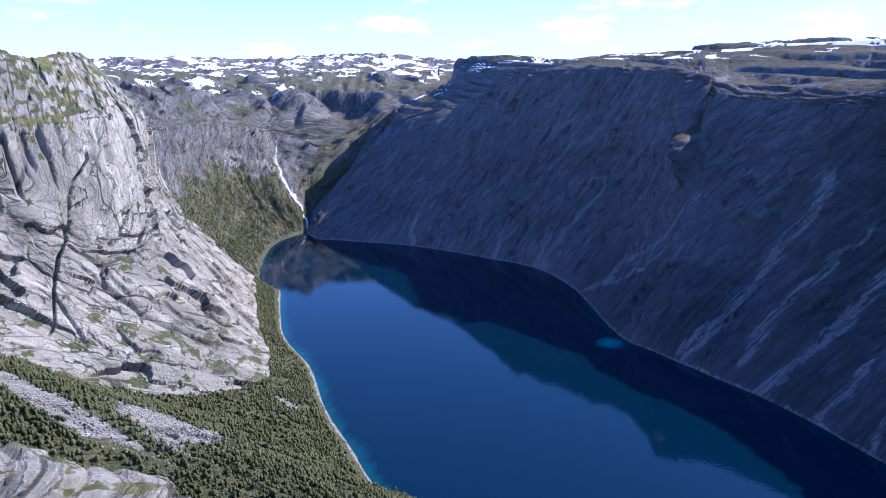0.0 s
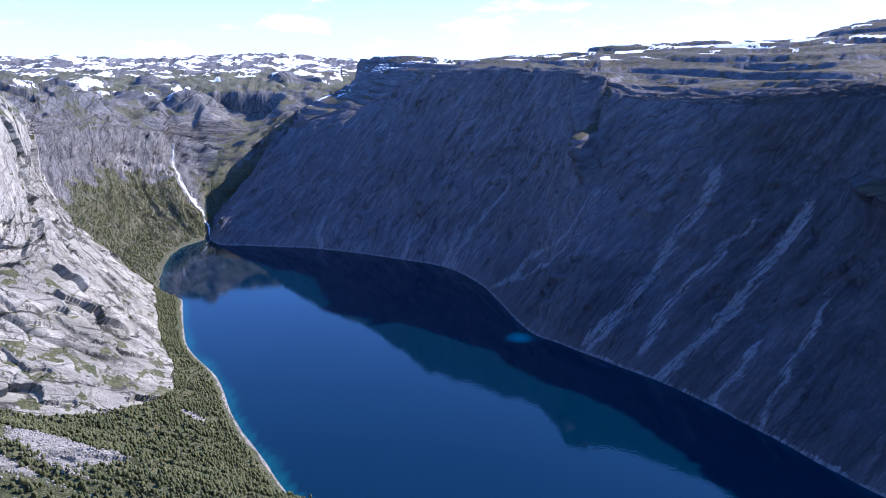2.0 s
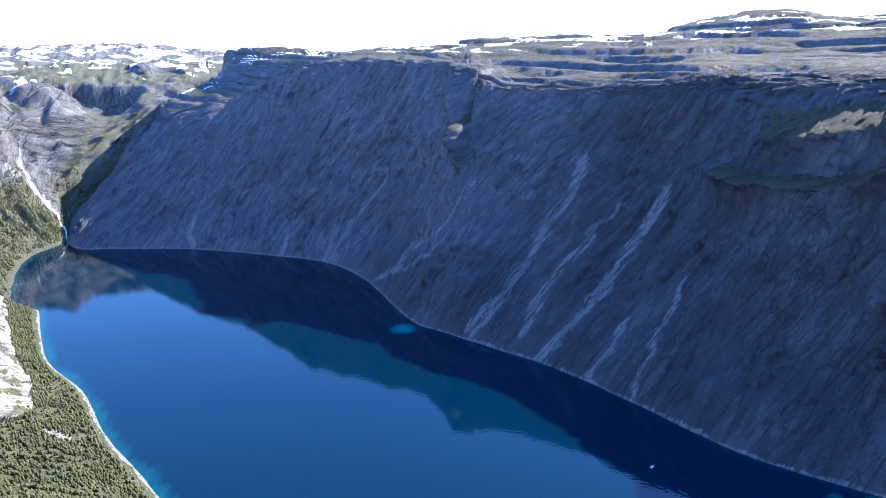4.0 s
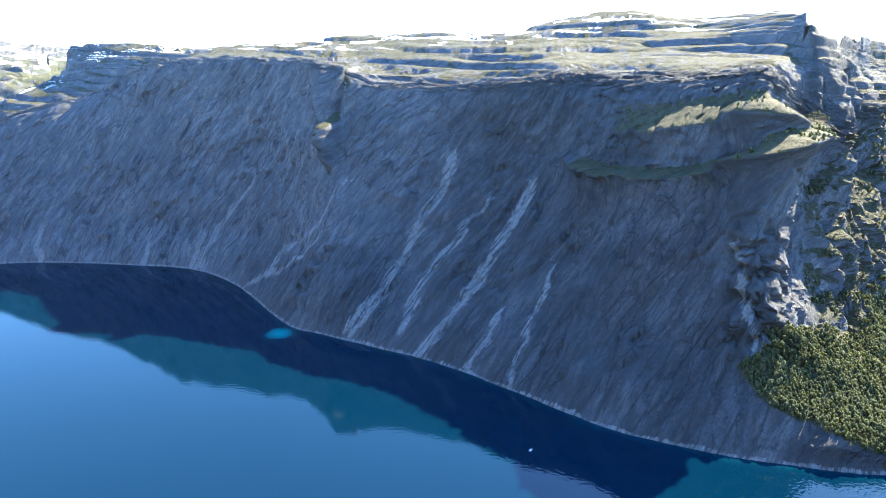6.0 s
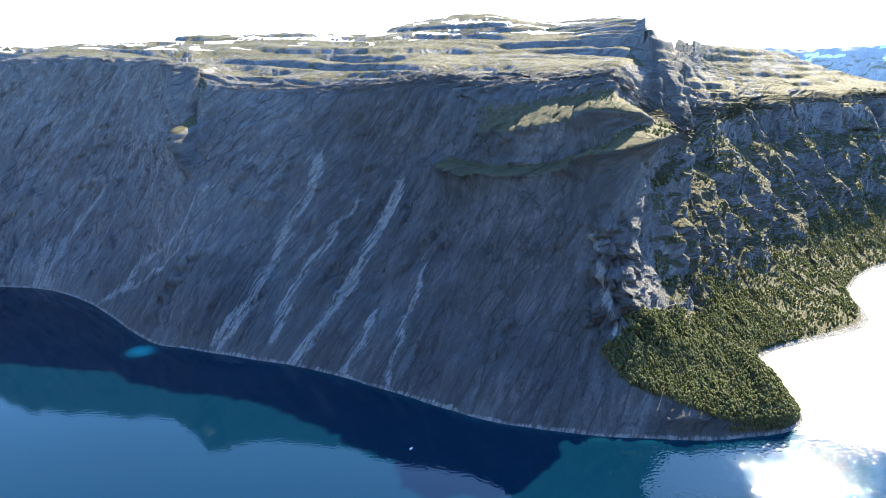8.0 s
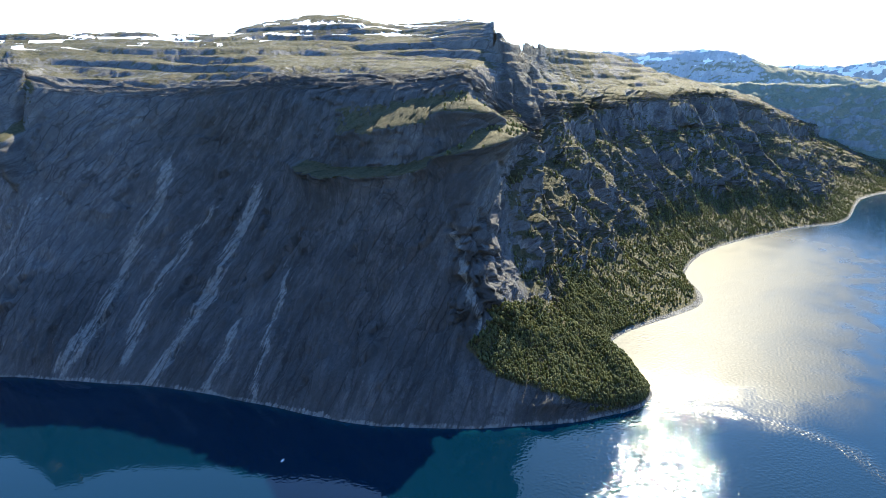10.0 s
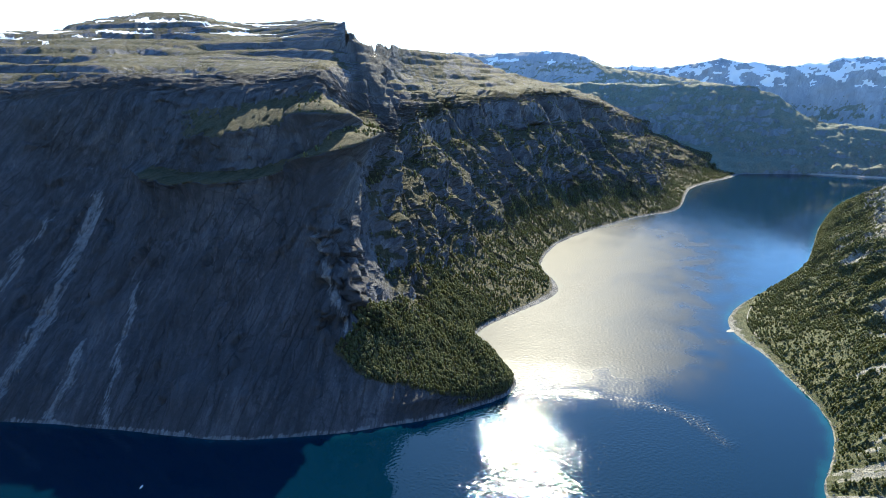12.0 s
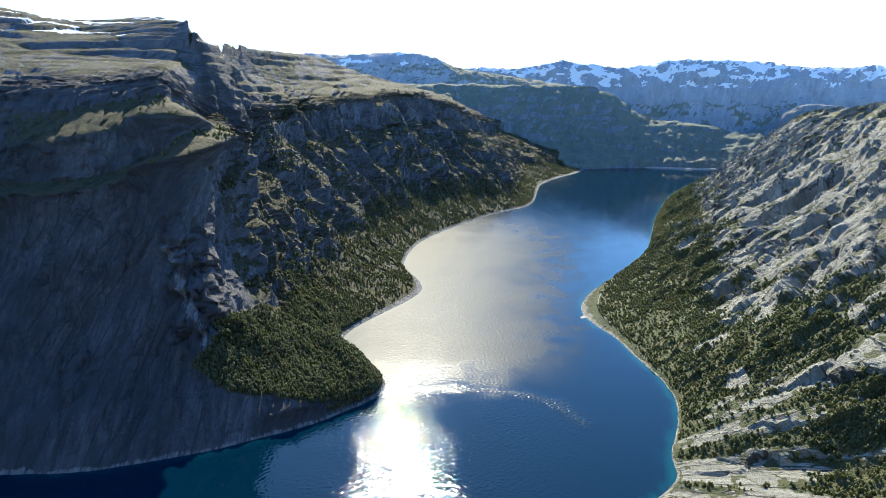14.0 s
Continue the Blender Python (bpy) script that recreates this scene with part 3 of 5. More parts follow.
class Land:
    """A landform lofted over its net and weathered with noise. c, l: the fractional column and row of each vertex."""

    def __init__(self, net, step, rows, rough, skirt=True, wrap=(True, True), coarse=None):
        p = xyz(net)
        if wrap[0]:
            first = p[:, :1] * (1.22, 1.22, 0.9)
            p = np.concatenate([first, p], 1)
        if wrap[1]:
            last = p[:, -1:] * (1.10, 1.10, 0.9)
            p = np.concatenate([p, last], 1)
        off = 1 if wrap[0] else 0
        if skirt:
            foot = p[:1] - 0.12 * (p[1:2] - p[:1])
            foot[..., 2] = -25
            p = np.concatenate([foot, p], 0)
        back = p[-1:] * (1.07, 1.07, 1) + (p[-1:] - p[-2:-1]) * (0.2, 0.2, 0)
        back[..., 2] = p[-1:, :, 2] * 0.72
        p = np.concatenate([p, back], 0)
        levels, columns = p.shape[:2]
        fine = np.linspace(0, columns - 1, 40 * columns)
        q = catmull(p.swapaxes(0, 1), fine)
        length = np.linalg.norm(np.diff(q[:, 1:4], axis=0), axis=-1).mean(1)
        arc = np.concatenate([[0], np.cumsum(length)])
        if coarse:
            mid = (fine[1:] + fine[:-1]) / 2 - off
            for start, stop, share in coarse:
                length = length * np.where((mid > start) & (mid < stop), share, 1.0)
        run = np.concatenate([[0], np.cumsum(length)])
        u = np.interp(np.linspace(0, run[-1], int(run[-1] / step) + 2), run, fine)
        v = np.concatenate([np.linspace(k, k + 1, r, endpoint=False) for k, r in enumerate(rows)] + [[levels - 1]])
        g = catmull(catmull(p.swapaxes(0, 1), u).swapaxes(0, 1), v, 0.32)
        self.c = np.broadcast_to(u[None] - off, g.shape[:2])
        self.l = np.broadcast_to((v - (1 if skirt else 0))[:, None], g.shape[:2])
        self.s = np.broadcast_to(np.interp(u, fine, arc)[None], g.shape[:2])
        self.column_arc = lambda k: np.interp(k + off, fine, arc)
        n = normals(g)
        n *= np.where((n * (g * (-1, -1, 0) + (0, 0, 400))).sum(-1, keepdims=True) < 0, -1, 1)
        self.g = g
        self.g = g = rough(self, g, n)
        self.n = normals(g)
        self.n *= np.where(self.n[..., 2:] < 0, -1, 1)
        self.layers = {}

    def at(self, scale):
        return self.g.reshape(-1, 3) * np.array(scale)

    def like(self, flat):
        return flat.reshape(self.g.shape[:2])

    def build(self, name, label, category, material, flat=False, **layers):
        rows, cols = self.g.shape[:2]
        i = np.arange(rows * cols).reshape(rows, cols)
        quads = np.stack([i[:-1, :-1], i[:-1, 1:], i[1:, 1:], i[1:, :-1]], -1).reshape(-1, 4)
        a, b, d = (self.g.reshape(-1, 3)[quads[:, k]] for k in (0, 1, 3))
        if np.cross(b - a, d - a)[:, 2].mean() < 0:
            quads = quads[:, ::-1]
        ob = sheet(name, self.g.reshape(-1, 3), quads, material)
        if flat is not False:
            ob.data.polygons.foreach_set("use_smooth", ~np.broadcast_to(flat, (rows, cols)).ravel()[quads[:, 0]])
        for key in ("veg", "snow", "pale", "lichen_shade", "turf"):
            layer = layers.get(key)
            layer = np.zeros(rows * cols) if layer is None else layer.ravel()
            ob.data.attributes.new(key, "FLOAT", "POINT").data.foreach_set("value", np.clip(layer, 0, 1).astype(np.float32))
        ob.data.attributes.new("grain", "FLOAT_VECTOR", "POINT").data.foreach_set("vector", np.ascontiguousarray(self.grain, dtype=np.float32).ravel())
        self.layers = layers
        return tagged(ob, label, category, kind="structure")


def sheet(name, verts, faces, material, flat=False):
    """One mesh object from arrays."""
    me = bpy.data.meshes.new(name)
    k = faces.shape[1]
    me.vertices.add(len(verts))
    me.vertices.foreach_set("co", np.ascontiguousarray(verts, dtype=np.float32).ravel())
    me.loops.add(faces.size)
    me.loops.foreach_set("vertex_index", np.ascontiguousarray(faces, dtype=np.int32).ravel())
    me.polygons.add(len(faces))
    me.polygons.foreach_set("loop_start", np.arange(0, faces.size, k, dtype=np.int32))
    me.polygons.foreach_set("use_smooth", np.full(len(faces), not flat))
    me.update(calc_edges=True)
    me.materials.append(material)
    return new(name, me)


def streaks(land, rows, soft=0.7):
    """A layer that is 1 along lines drawn on a landform: a width in columns at the foot and at the top, then (column, row) points from the foot up."""
    c, l = land.c, land.l
    wob = land.like(fbm(land.at((0.02, 0.02, 0.008)), 3, 5)) * 0.06
    total = np.zeros(c.shape)
    for w0, w1, *line in rows:
        at_c, at_l = zip(*line)
        f = (l - at_l[0]) / (at_l[-1] - at_l[0])
        mid = np.interp(l, at_l, at_c) + wob
        w = w0 + (w1 - w0) * np.clip(f, 0, 1)
        inside = smooth(-0.04, 0.05, f) * smooth(1.04, 0.90, f)
        total = np.maximum(total, inside * smooth(1.0 + soft, 1.0 - soft, np.abs(c - mid) / w))
    return total


def weather(grain, big, gully, rib, small, slab=(0.0, 0.0), terrace=None, shape=None, calm=None):
    """Displacement along the surface normal, in the land's own grain: swells, gullies, ribs, blocks and open joints; then level steps."""

    def rough(land, g, n):
        across, along = grain(land, g)
        p = g.reshape(-1, 3)
        q = np.stack([across.ravel(), along.ravel(), 0.25 * p[:, 0] - 0.2 * p[:, 1]], -1)
        land.grain = q
        keep = smooth(0, 40, p[:, 2]) * 0.92 + 0.08
        d = big * fbm(p / 170, 3, 1)
        warp = 0.22 * gnoise(p / 55, 4)[:, None]
        d += gully * (ridged(q / (62, 420, 160) + warp, 3, 2) - 0.5) * 1.6
        d += rib * (ridged(q / (17, 150, 60) + warp, 3, 6, 0.6) - 0.5) * 1.6
        d += small * fbm(p / 13, 3, 3, 0.6)
        if slab[0]:
            bend = np.stack([gnoise(p / 30, 14), gnoise(p / 30, 15), gnoise(p / 30, 16)], -1)
            v, gap = facets(q / (52, 130, 80) + 0.25 * bend, 11)
            d += slab[0] * v * 1.5 - 0.25 * slab[0] * smooth(0.10, 0.0, gap)
            v, gap = facets(q / (19, 42, 26) + 0.3 * bend, 12)
            d += slab[1] * v * 1.5 - 0.35 * slab[1] * smooth(0.12, 0.0, gap)
        d = d * keep
        if calm:
            d = d * calm(land).ravel()
        g = g + n * d.reshape(g.shape[:2])[..., None]
        if shape:
            g = shape(land, g, n)
        if terrace:
            height, mask = terrace
            z = g[..., 2]
            p = g.reshape(-1, 3)
            t = (z + land.like(24 * fbm(p / 170, 3, 30) + 4 * fbm(p / 38, 3, 31))) / height
            f = t - np.floor(t)
            g = g + np.array((0, 0, 1.0)) * (height * (smooth(0.55, 0.95, f) - f) * mask(land))[..., None] * 0.8
        return g

    return rough


def wall_grain(lean, turn_from, turn_to, flat=1.8):
    """Ribs that climb the face with a lean, and turn to level beds on the plateau."""

    def grain(land, g):
        w = smooth(turn_to, turn_from, land.l)
        z = g[..., 2]
        far = np.linalg.norm(g[..., :2], axis=-1)
        return w * (land.s - lean * z) + (1 - w) * (flat * z + 0.12 * far), w * z * 1.2 + (1 - w) * land.s * 0.7

    return grain


def outward(n):
    """The level way out of a slope."""
    h = n * (1, 1, 0)
    return h / (np.linalg.norm(h, axis=-1, keepdims=True) + 1e-6)


BENCH_LOW = ((9.6, 9.93, 10.4, 10.9, 11.4, 12.0, 12.7, 13.2, 13.64, 13.94), (3.05, 3.0, 2.95, 2.96, 3.0, 3.05, 3.08, 3.3, 3.55, 4.1))
BENCH_HIGH = ((9.8, 10.4, 10.9, 11.4, 12.5, 13.3, 13.8), (3.30, 3.40, 3.42, 3.46, 3.52, 3.52, 3.60))


def ledges(land, g, n):
    """The two benches across the wall, the sunlit rib beside its gully, and the ridges and gullies of the flank."""
    c, l = land.c, land.l
    p = g.reshape(-1, 3)
    rag = land.like(gnoise(p / 60, 70)) * 0.03 + land.like(gnoise(p / 22, 71)) * 0.012
    low = l - np.interp(c, *BENCH_LOW) + rag
    high = l - np.interp(c, *BENCH_HIGH) + rag
    push = 58 * np.where(low > 0, smooth(0.12, 0.0, low), np.exp(np.minimum(low, 0) / 0.40)) * smooth(9.6, 10.2, c) * smooth(14.2, 13.7, c)
    push = push + 42 * np.where(high > 0, smooth(0.22, 0.0, high), np.exp(np.minimum(high, 0) / 0.20)) * smooth(10.0, 11.2, c) * smooth(13.9, 13.3, c)
    # the rib with its grassy head, and the gully beside it
    mid = 6.03 - 0.12 * (l - 2.8)
    push = push + 95 * np.exp(-((c - mid - 0.34 + 2.2 * rag) / 0.12) ** 2) * smooth(2.05, 2.75, l + 2 * rag) * smooth(3.05, 2.80, l)
    push = push + 22 * np.exp(-((c - mid - 0.02) / 0.06) ** 2) * smooth(2.6, 2.9, l) * smooth(4.3, 4.0, l)
    push = push - 26 * np.exp(-((c - 6.28 - 0.1 * (l - 3)) / 0.12) ** 2) * smooth(2.3, 3.1, l) * smooth(5.0, 4.0, l)
    # buttresses of the upper wall
    q = np.stack([land.s.ravel() / 120, l.ravel() * 0.5, np.zeros(l.size)], -1)
    upper = smooth(2.0, 3.0, l) * smooth(4.4, 3.9, l) * smooth(9.8, 8.8, c)
    push = push + upper * land.like(26 * (ridged(q, 3, 61, 0.55) - 0.5))
    # the steep foot of the headland
    push = push + 36 * np.exp(-((l - 0.5) / 0.24) ** 2) * smooth(12.9, 13.5, c) * smooth(15.0, 14.5, c)
    # gullies between the benches' end and the flank
    cut = 75 * np.exp(-((c - 16.0) / 0.45) ** 2) * smooth(2.4, 3.6, l) * smooth(5.0, 4.4, l)
    cut = cut + 26 * np.exp(-((c - 14.9 - 0.3 * (l - 3)) / 0.16) ** 2) * smooth(1.8, 2.4, l) * smooth(4.6, 4.0, l)
    push = push + 30 * np.exp(-((c - 17.0 - 0.25 * (l - 3)) / 0.3) ** 2) * smooth(2.0, 3.2, l) * smooth(4.6, 4.2, l)
    # the flank: ridges that run down the fall line, broken by small crags
    flank = smooth(13.7, 14.6, c) * smooth(0.9, 1.9, l) * smooth(5.0, 4.3, l)
    warp = land.like(gnoise(p / 140, 65)) * 55 + land.like(gnoise(p / 45, 66)) * 14
    q = np.stack([(land.s + 0.35 * g[..., 2] + warp).ravel() / 150, l.ravel() * 0.4, np.zeros(l.size)], -1)
    push = push + flank * land.like(85 * (ridged(q, 1, 63) - 0.45) + 34 * (ridged(q * (2.9, 1.3, 1), 2, 64, 0.5) - 0.45))
    crag, gap = facets(p / (34, 34, 26) + 0.4 * np.stack([gnoise(p / 25, 67), gnoise(p / 25, 68), gnoise(p / 25, 69)], -1), 21)
    broken = np.maximum(flank * 0.22, smooth(12.1, 12.5, c) * smooth(14.0, 13.3, c) * smooth(0.9, 1.2, l) * smooth(2.6, 2.1, l))
    broken = np.maximum(broken, 0.3 * smooth(9.5, 10.2, c) * smooth(14.2, 13.8, c) * smooth(2.75, 2.95, l) * smooth(4.4, 4.2, l))
    push = push + broken * land.like(24 * crag - 6 * smooth(0.10, 0.0, gap))
    # the second plateau stands on a cliff of its own
    f4 = np.clip(l - 3, 0, 1)
    rise = 60 * (smooth(0.40, 0.85, f4) - f4) * smooth(16.6, 17.4, c) * (l > 3) * (l < 4)
    return g + outward(n) * (push - cut)[..., None] + np.array((0, 0, 1.0)) * rise[..., None]


def beds(land, g, t, steps, run, riser):
    """The lift that turns a slope into treads and risers: rows of (height, share, seed) over the running height t."""
    out = np.zeros(t.shape)
    for high, share, seed in steps:
        k = np.floor(t / high)
        f = t / high - k
        gate = land.like(smooth(-0.25, 0.25, gnoise(np.stack([land.s.ravel() / run, k.ravel() * 3.7, np.zeros(t.size)], -1), seed)))
        out += share * gate * high * (smooth(riser, 0.99, f) - f)
    return out


def south_shape(land, g, n):
    """Ledges, crags on the flank, and long level beds with thin rock steps on the plateau."""
    g = ledges(land, g, n)
    s, z, c, l = land.s, g[..., 2], land.c, land.l
    p = g.reshape(-1, 3)
    far = np.linalg.norm(g[..., :2], axis=-1)
    q = np.stack([s.ravel() / 420, far.ravel() / 300, np.zeros(s.size)], -1)
    top = beds(land, g, z + land.like(16 * fbm(q, 2, 30) + 2.5 * fbm(q * (9, 5, 1), 3, 31)) + 0.03 * s, ((23.0, 0.9, 32), (9.0, 0.7, 33)), 230, 0.70)
    side = beds(land, g, z + land.like(34 * fbm(p / 150, 3, 34) + 7 * fbm(p / 32, 3, 35)), ((62.0, 0.45, 36), (24.0, 0.25, 37)), 120, 0.40)
    on_top = smooth(4.0, 4.35, l) * (1 - 0.35 * smooth(15.5, 16.5, c))
    on_side = smooth(13.6, 14.2, c) * smooth(1.3, 2.0, l) * smooth(4.2, 3.9, l)
    return g + np.array((0, 0, 1.0)) * (top * on_top + side * on_side)[..., None]


# the long shaded wall and mountain south of the lake
south = Land(SOUTH, 4.4, [3, 46, 42, 44, 56, 64, 56, 3], weather(wall_grain(0.55, 3.8, 4.5), 9, 7, 2.2, 0.9, (5.0, 1.5), None, south_shape,
    lambda land: (1 - 0.68 * smooth(4.0, 4.5, land.l)) * (1 - 0.45 * smooth(2.9, 3.05, land.l) * smooth(9.3, 10.4, land.c) * smooth(14.5, 13.6, land.c))))
s_n = south.like(fbm(south.at((0.012, 0.012, 0.012)), 4, 40))
s_f = south.like(fbm(south.at((0.03, 0.03, 0.03)), 4, 77))
s_g = south.like(fbm(south.at((0.09, 0.09, 0.09)), 3, 78))
s_flat = south.n[..., 2] + 0.12 * s_n + 0.10 * s_g
s_c, s_l = south.c, south.l
s_low = s_l - np.interp(s_c, *BENCH_LOW)
s_high = s_l - np.interp(s_c, *BENCH_HIGH)
# heath on the plateau, thinner on the bedrock
s_veg = (0.46 + 0.20 * smooth(0.82, 0.97, s_flat) + 0.25 * s_f) * smooth(0.6, 0.8, s_flat) * smooth(4.05, 4.3, s_l)
s_veg = np.maximum(s_veg, (0.52 + 0.5 * s_n + 0.2 * s_g) * smooth(16.0, 17.0, s_c) * smooth(3.95, 4.1, s_l))
# the benches and the head of the rib
s_veg = np.maximum(s_veg, smooth(0.45, 0.68, s_flat) * smooth(-0.03, 0.0, s_low) * smooth(0.16, 0.10, s_low) * smooth(9.7, 10.3, s_c) * smooth(14.2, 13.8, s_c))
s_veg = np.maximum(s_veg, smooth(0.45, 0.65, s_flat) * smooth(-0.04, 0.0, s_high) * smooth(0.30, 0.22, s_high) * smooth(10.0, 10.8, s_c) * smooth(14.0, 13.4, s_c) * 0.8)
s_veg = np.maximum(s_veg, smooth(0.40, 0.58, s_flat) * 0.9 * np.exp(-((s_c - 6.38) / 0.22) ** 2) * smooth(2.4, 2.8, s_l) * smooth(4.2, 3.6, s_l))
# scrub on the flank, mottled with rock
s_side = smooth(13.5, 14.3, s_c)
s_veg = np.maximum(s_veg, smooth(0.40, 0.66, s_flat + 0.15 * s_f) * s_side * smooth(4.3, 4.0, s_l) * 0.72)
s_veg = np.maximum(s_veg, smooth(1.75, 1.15, s_l + 0.5 * s_n) * smooth(14.4, 15.2, s_c))
# the wooded headland
s_head = smooth(-0.06, 0.08, s_l + 0.10 * s_n - np.interp(s_c, (12.4, 12.9, 13.4, 14.0, 14.5, 14.8), (0.90, 0.58, 0.48, 0.36, 0.20, -0.2))) * smooth(0.06, -0.08, s_l + 0.10 * s_n - np.interp(s_c, (12.4, 12.9, 13.2, 13.9, 14.4, 15.0), (0.85, 1.12, 1.38, 1.62, 1.75, 1.5))) * smooth(12.3, 12.6, s_c) * smooth(16.6, 15.4, s_c)
s_veg = np.maximum(s_veg, s_head) * smooth(2.5, 5.0, south.g[..., 2])
s_snow = smooth(0.12, 0.20, south.like(fbm(np.stack([s_c.ravel() * 1.6, s_l.ravel() * 7, np.zeros(s_c.size)], -1), 4, 91)) + 0.5 * (south.n[..., 2] - 0.95)) * smooth(0.80, 0.93, south.n[..., 2]) * smooth(5.2, 5.6, s_l) * smooth(17.5, 15.5, s_c)
s_pale = streaks(south, [
    (0.055, 0.085, (7.38, 0.04), (7.76, 0.61), (7.9, 1.12), (8.01, 1.67), (8.1, 2.1), (8.19, 2.75)),
    (0.05, 0.03, (7.5, 0.0), (7.80, 0.5), (7.92, 0.95)),
    (0.09, 0.04, (8.22, 0.2), (8.28, 0.63), (8.37, 1.12), (8.59, 1.7), (8.83, 2.33)),
    (0.07, 0.11, (8.55, 0.0), (8.74, 0.35), (8.86, 0.57), (9.01, 1.02), (9.10, 1.6), (9.22, 2.2), (9.43, 2.77)),
    (0.11, 0.04, (8.62, 0.0), (8.70, 0.2), (8.80, 0.42)),
    (0.05, 0.03, (8.80, 0.5), (9.06, 0.9), (9.16, 1.1)),
    (0.05, 0.09, (5.06, 0.0), (5.43, 0.52), (5.65, 0.96), (6.33, 1.5), (7.23, 2.12)),
    (0.07, 0.05, (5.29, 0.33), (5.77, 0.72), (6.33, 1.17)),
    (0.10, 0.03, (4.0, 0.05), (4.06, 0.3), (4.22, 0.83), (4.46, 1.38), (4.79, 1.88)),
    (0.12, 0.06, (3.88, 0.0), (3.92, 0.3), (3.98, 0.8)),
    (0.05, 0.03, (9.87, 0.05), (9.87, 0.5), (9.93, 0.98), (9.99, 1.67)),
    (0.05, 0.04, (9.32, 0.05), (9.43, 0.5), (9.52, 0.8)),
    (0.05, 0.04, (2.04, 0.0), (2.02, 0.4), (2.04, 0.85)),
    (0.05, 0.03, (3.1, 0.0), (3.15, 0.9)),
    (0.14, 0.10, (12.95, 1.05), (12.65, 1.6), (12.40, 2.2)),
    (0.10, 0.05, (14.45, 1.7), (14.40, 2.0), (14.25, 2.5))])
s_pale = np.maximum(s_pale * 0.8, smooth(5.0, 2.0, south.g[..., 2] + 2 * s_f) * 0.75)
# shade painted on the near wall, the gully cliff and the headland's foot
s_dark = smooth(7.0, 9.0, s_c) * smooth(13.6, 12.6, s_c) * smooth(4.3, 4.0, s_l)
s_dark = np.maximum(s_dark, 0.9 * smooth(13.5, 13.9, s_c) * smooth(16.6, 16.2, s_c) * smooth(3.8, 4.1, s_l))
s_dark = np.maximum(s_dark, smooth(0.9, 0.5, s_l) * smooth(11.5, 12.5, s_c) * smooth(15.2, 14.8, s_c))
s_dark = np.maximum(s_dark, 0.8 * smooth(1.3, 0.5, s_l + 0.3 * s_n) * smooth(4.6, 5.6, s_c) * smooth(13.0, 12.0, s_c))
# dark growth breaks this painted shade into patches that follow the fall of the wall
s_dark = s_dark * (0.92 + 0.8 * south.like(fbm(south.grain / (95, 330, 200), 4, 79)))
south.build("mountain_south", "long dark grey rock wall with pale scree gullies above the lake, green ledges and snow patches on top", "mountain", M_WALL, (s_c > 13.6) & (s_l < 4.1), lichen_shade=s_dark, veg=s_veg, snow=s_snow, pale=s_pale)


def slab_grain(land, g):
    """Sheets and joints that dip away from the camera's foot on either hand, and stand upright near the top of the cliff."""
    away = np.abs(land.s - land.column_arc(7.3))
    z = g[..., 2]
    w = smooth(4.1, 3.0, land.l + 0.3 * np.sin(land.s / 90))
    left = smooth(7.0, 5.5, land.c)
    w = np.maximum(w, 1 - left)
    across = w * (z * 1.15 + 0.68 * away) + (1 - w) * away * 0.9
    along = w * (away * 0.8 - 0.6 * z) + (1 - w) * z * 1.3
    across = left * across + (1 - left) * (0.55 * z + 1.05 * away)
    along = left * along + (1 - left) * (1.9 * z - 0.3 * away)
    return across, along


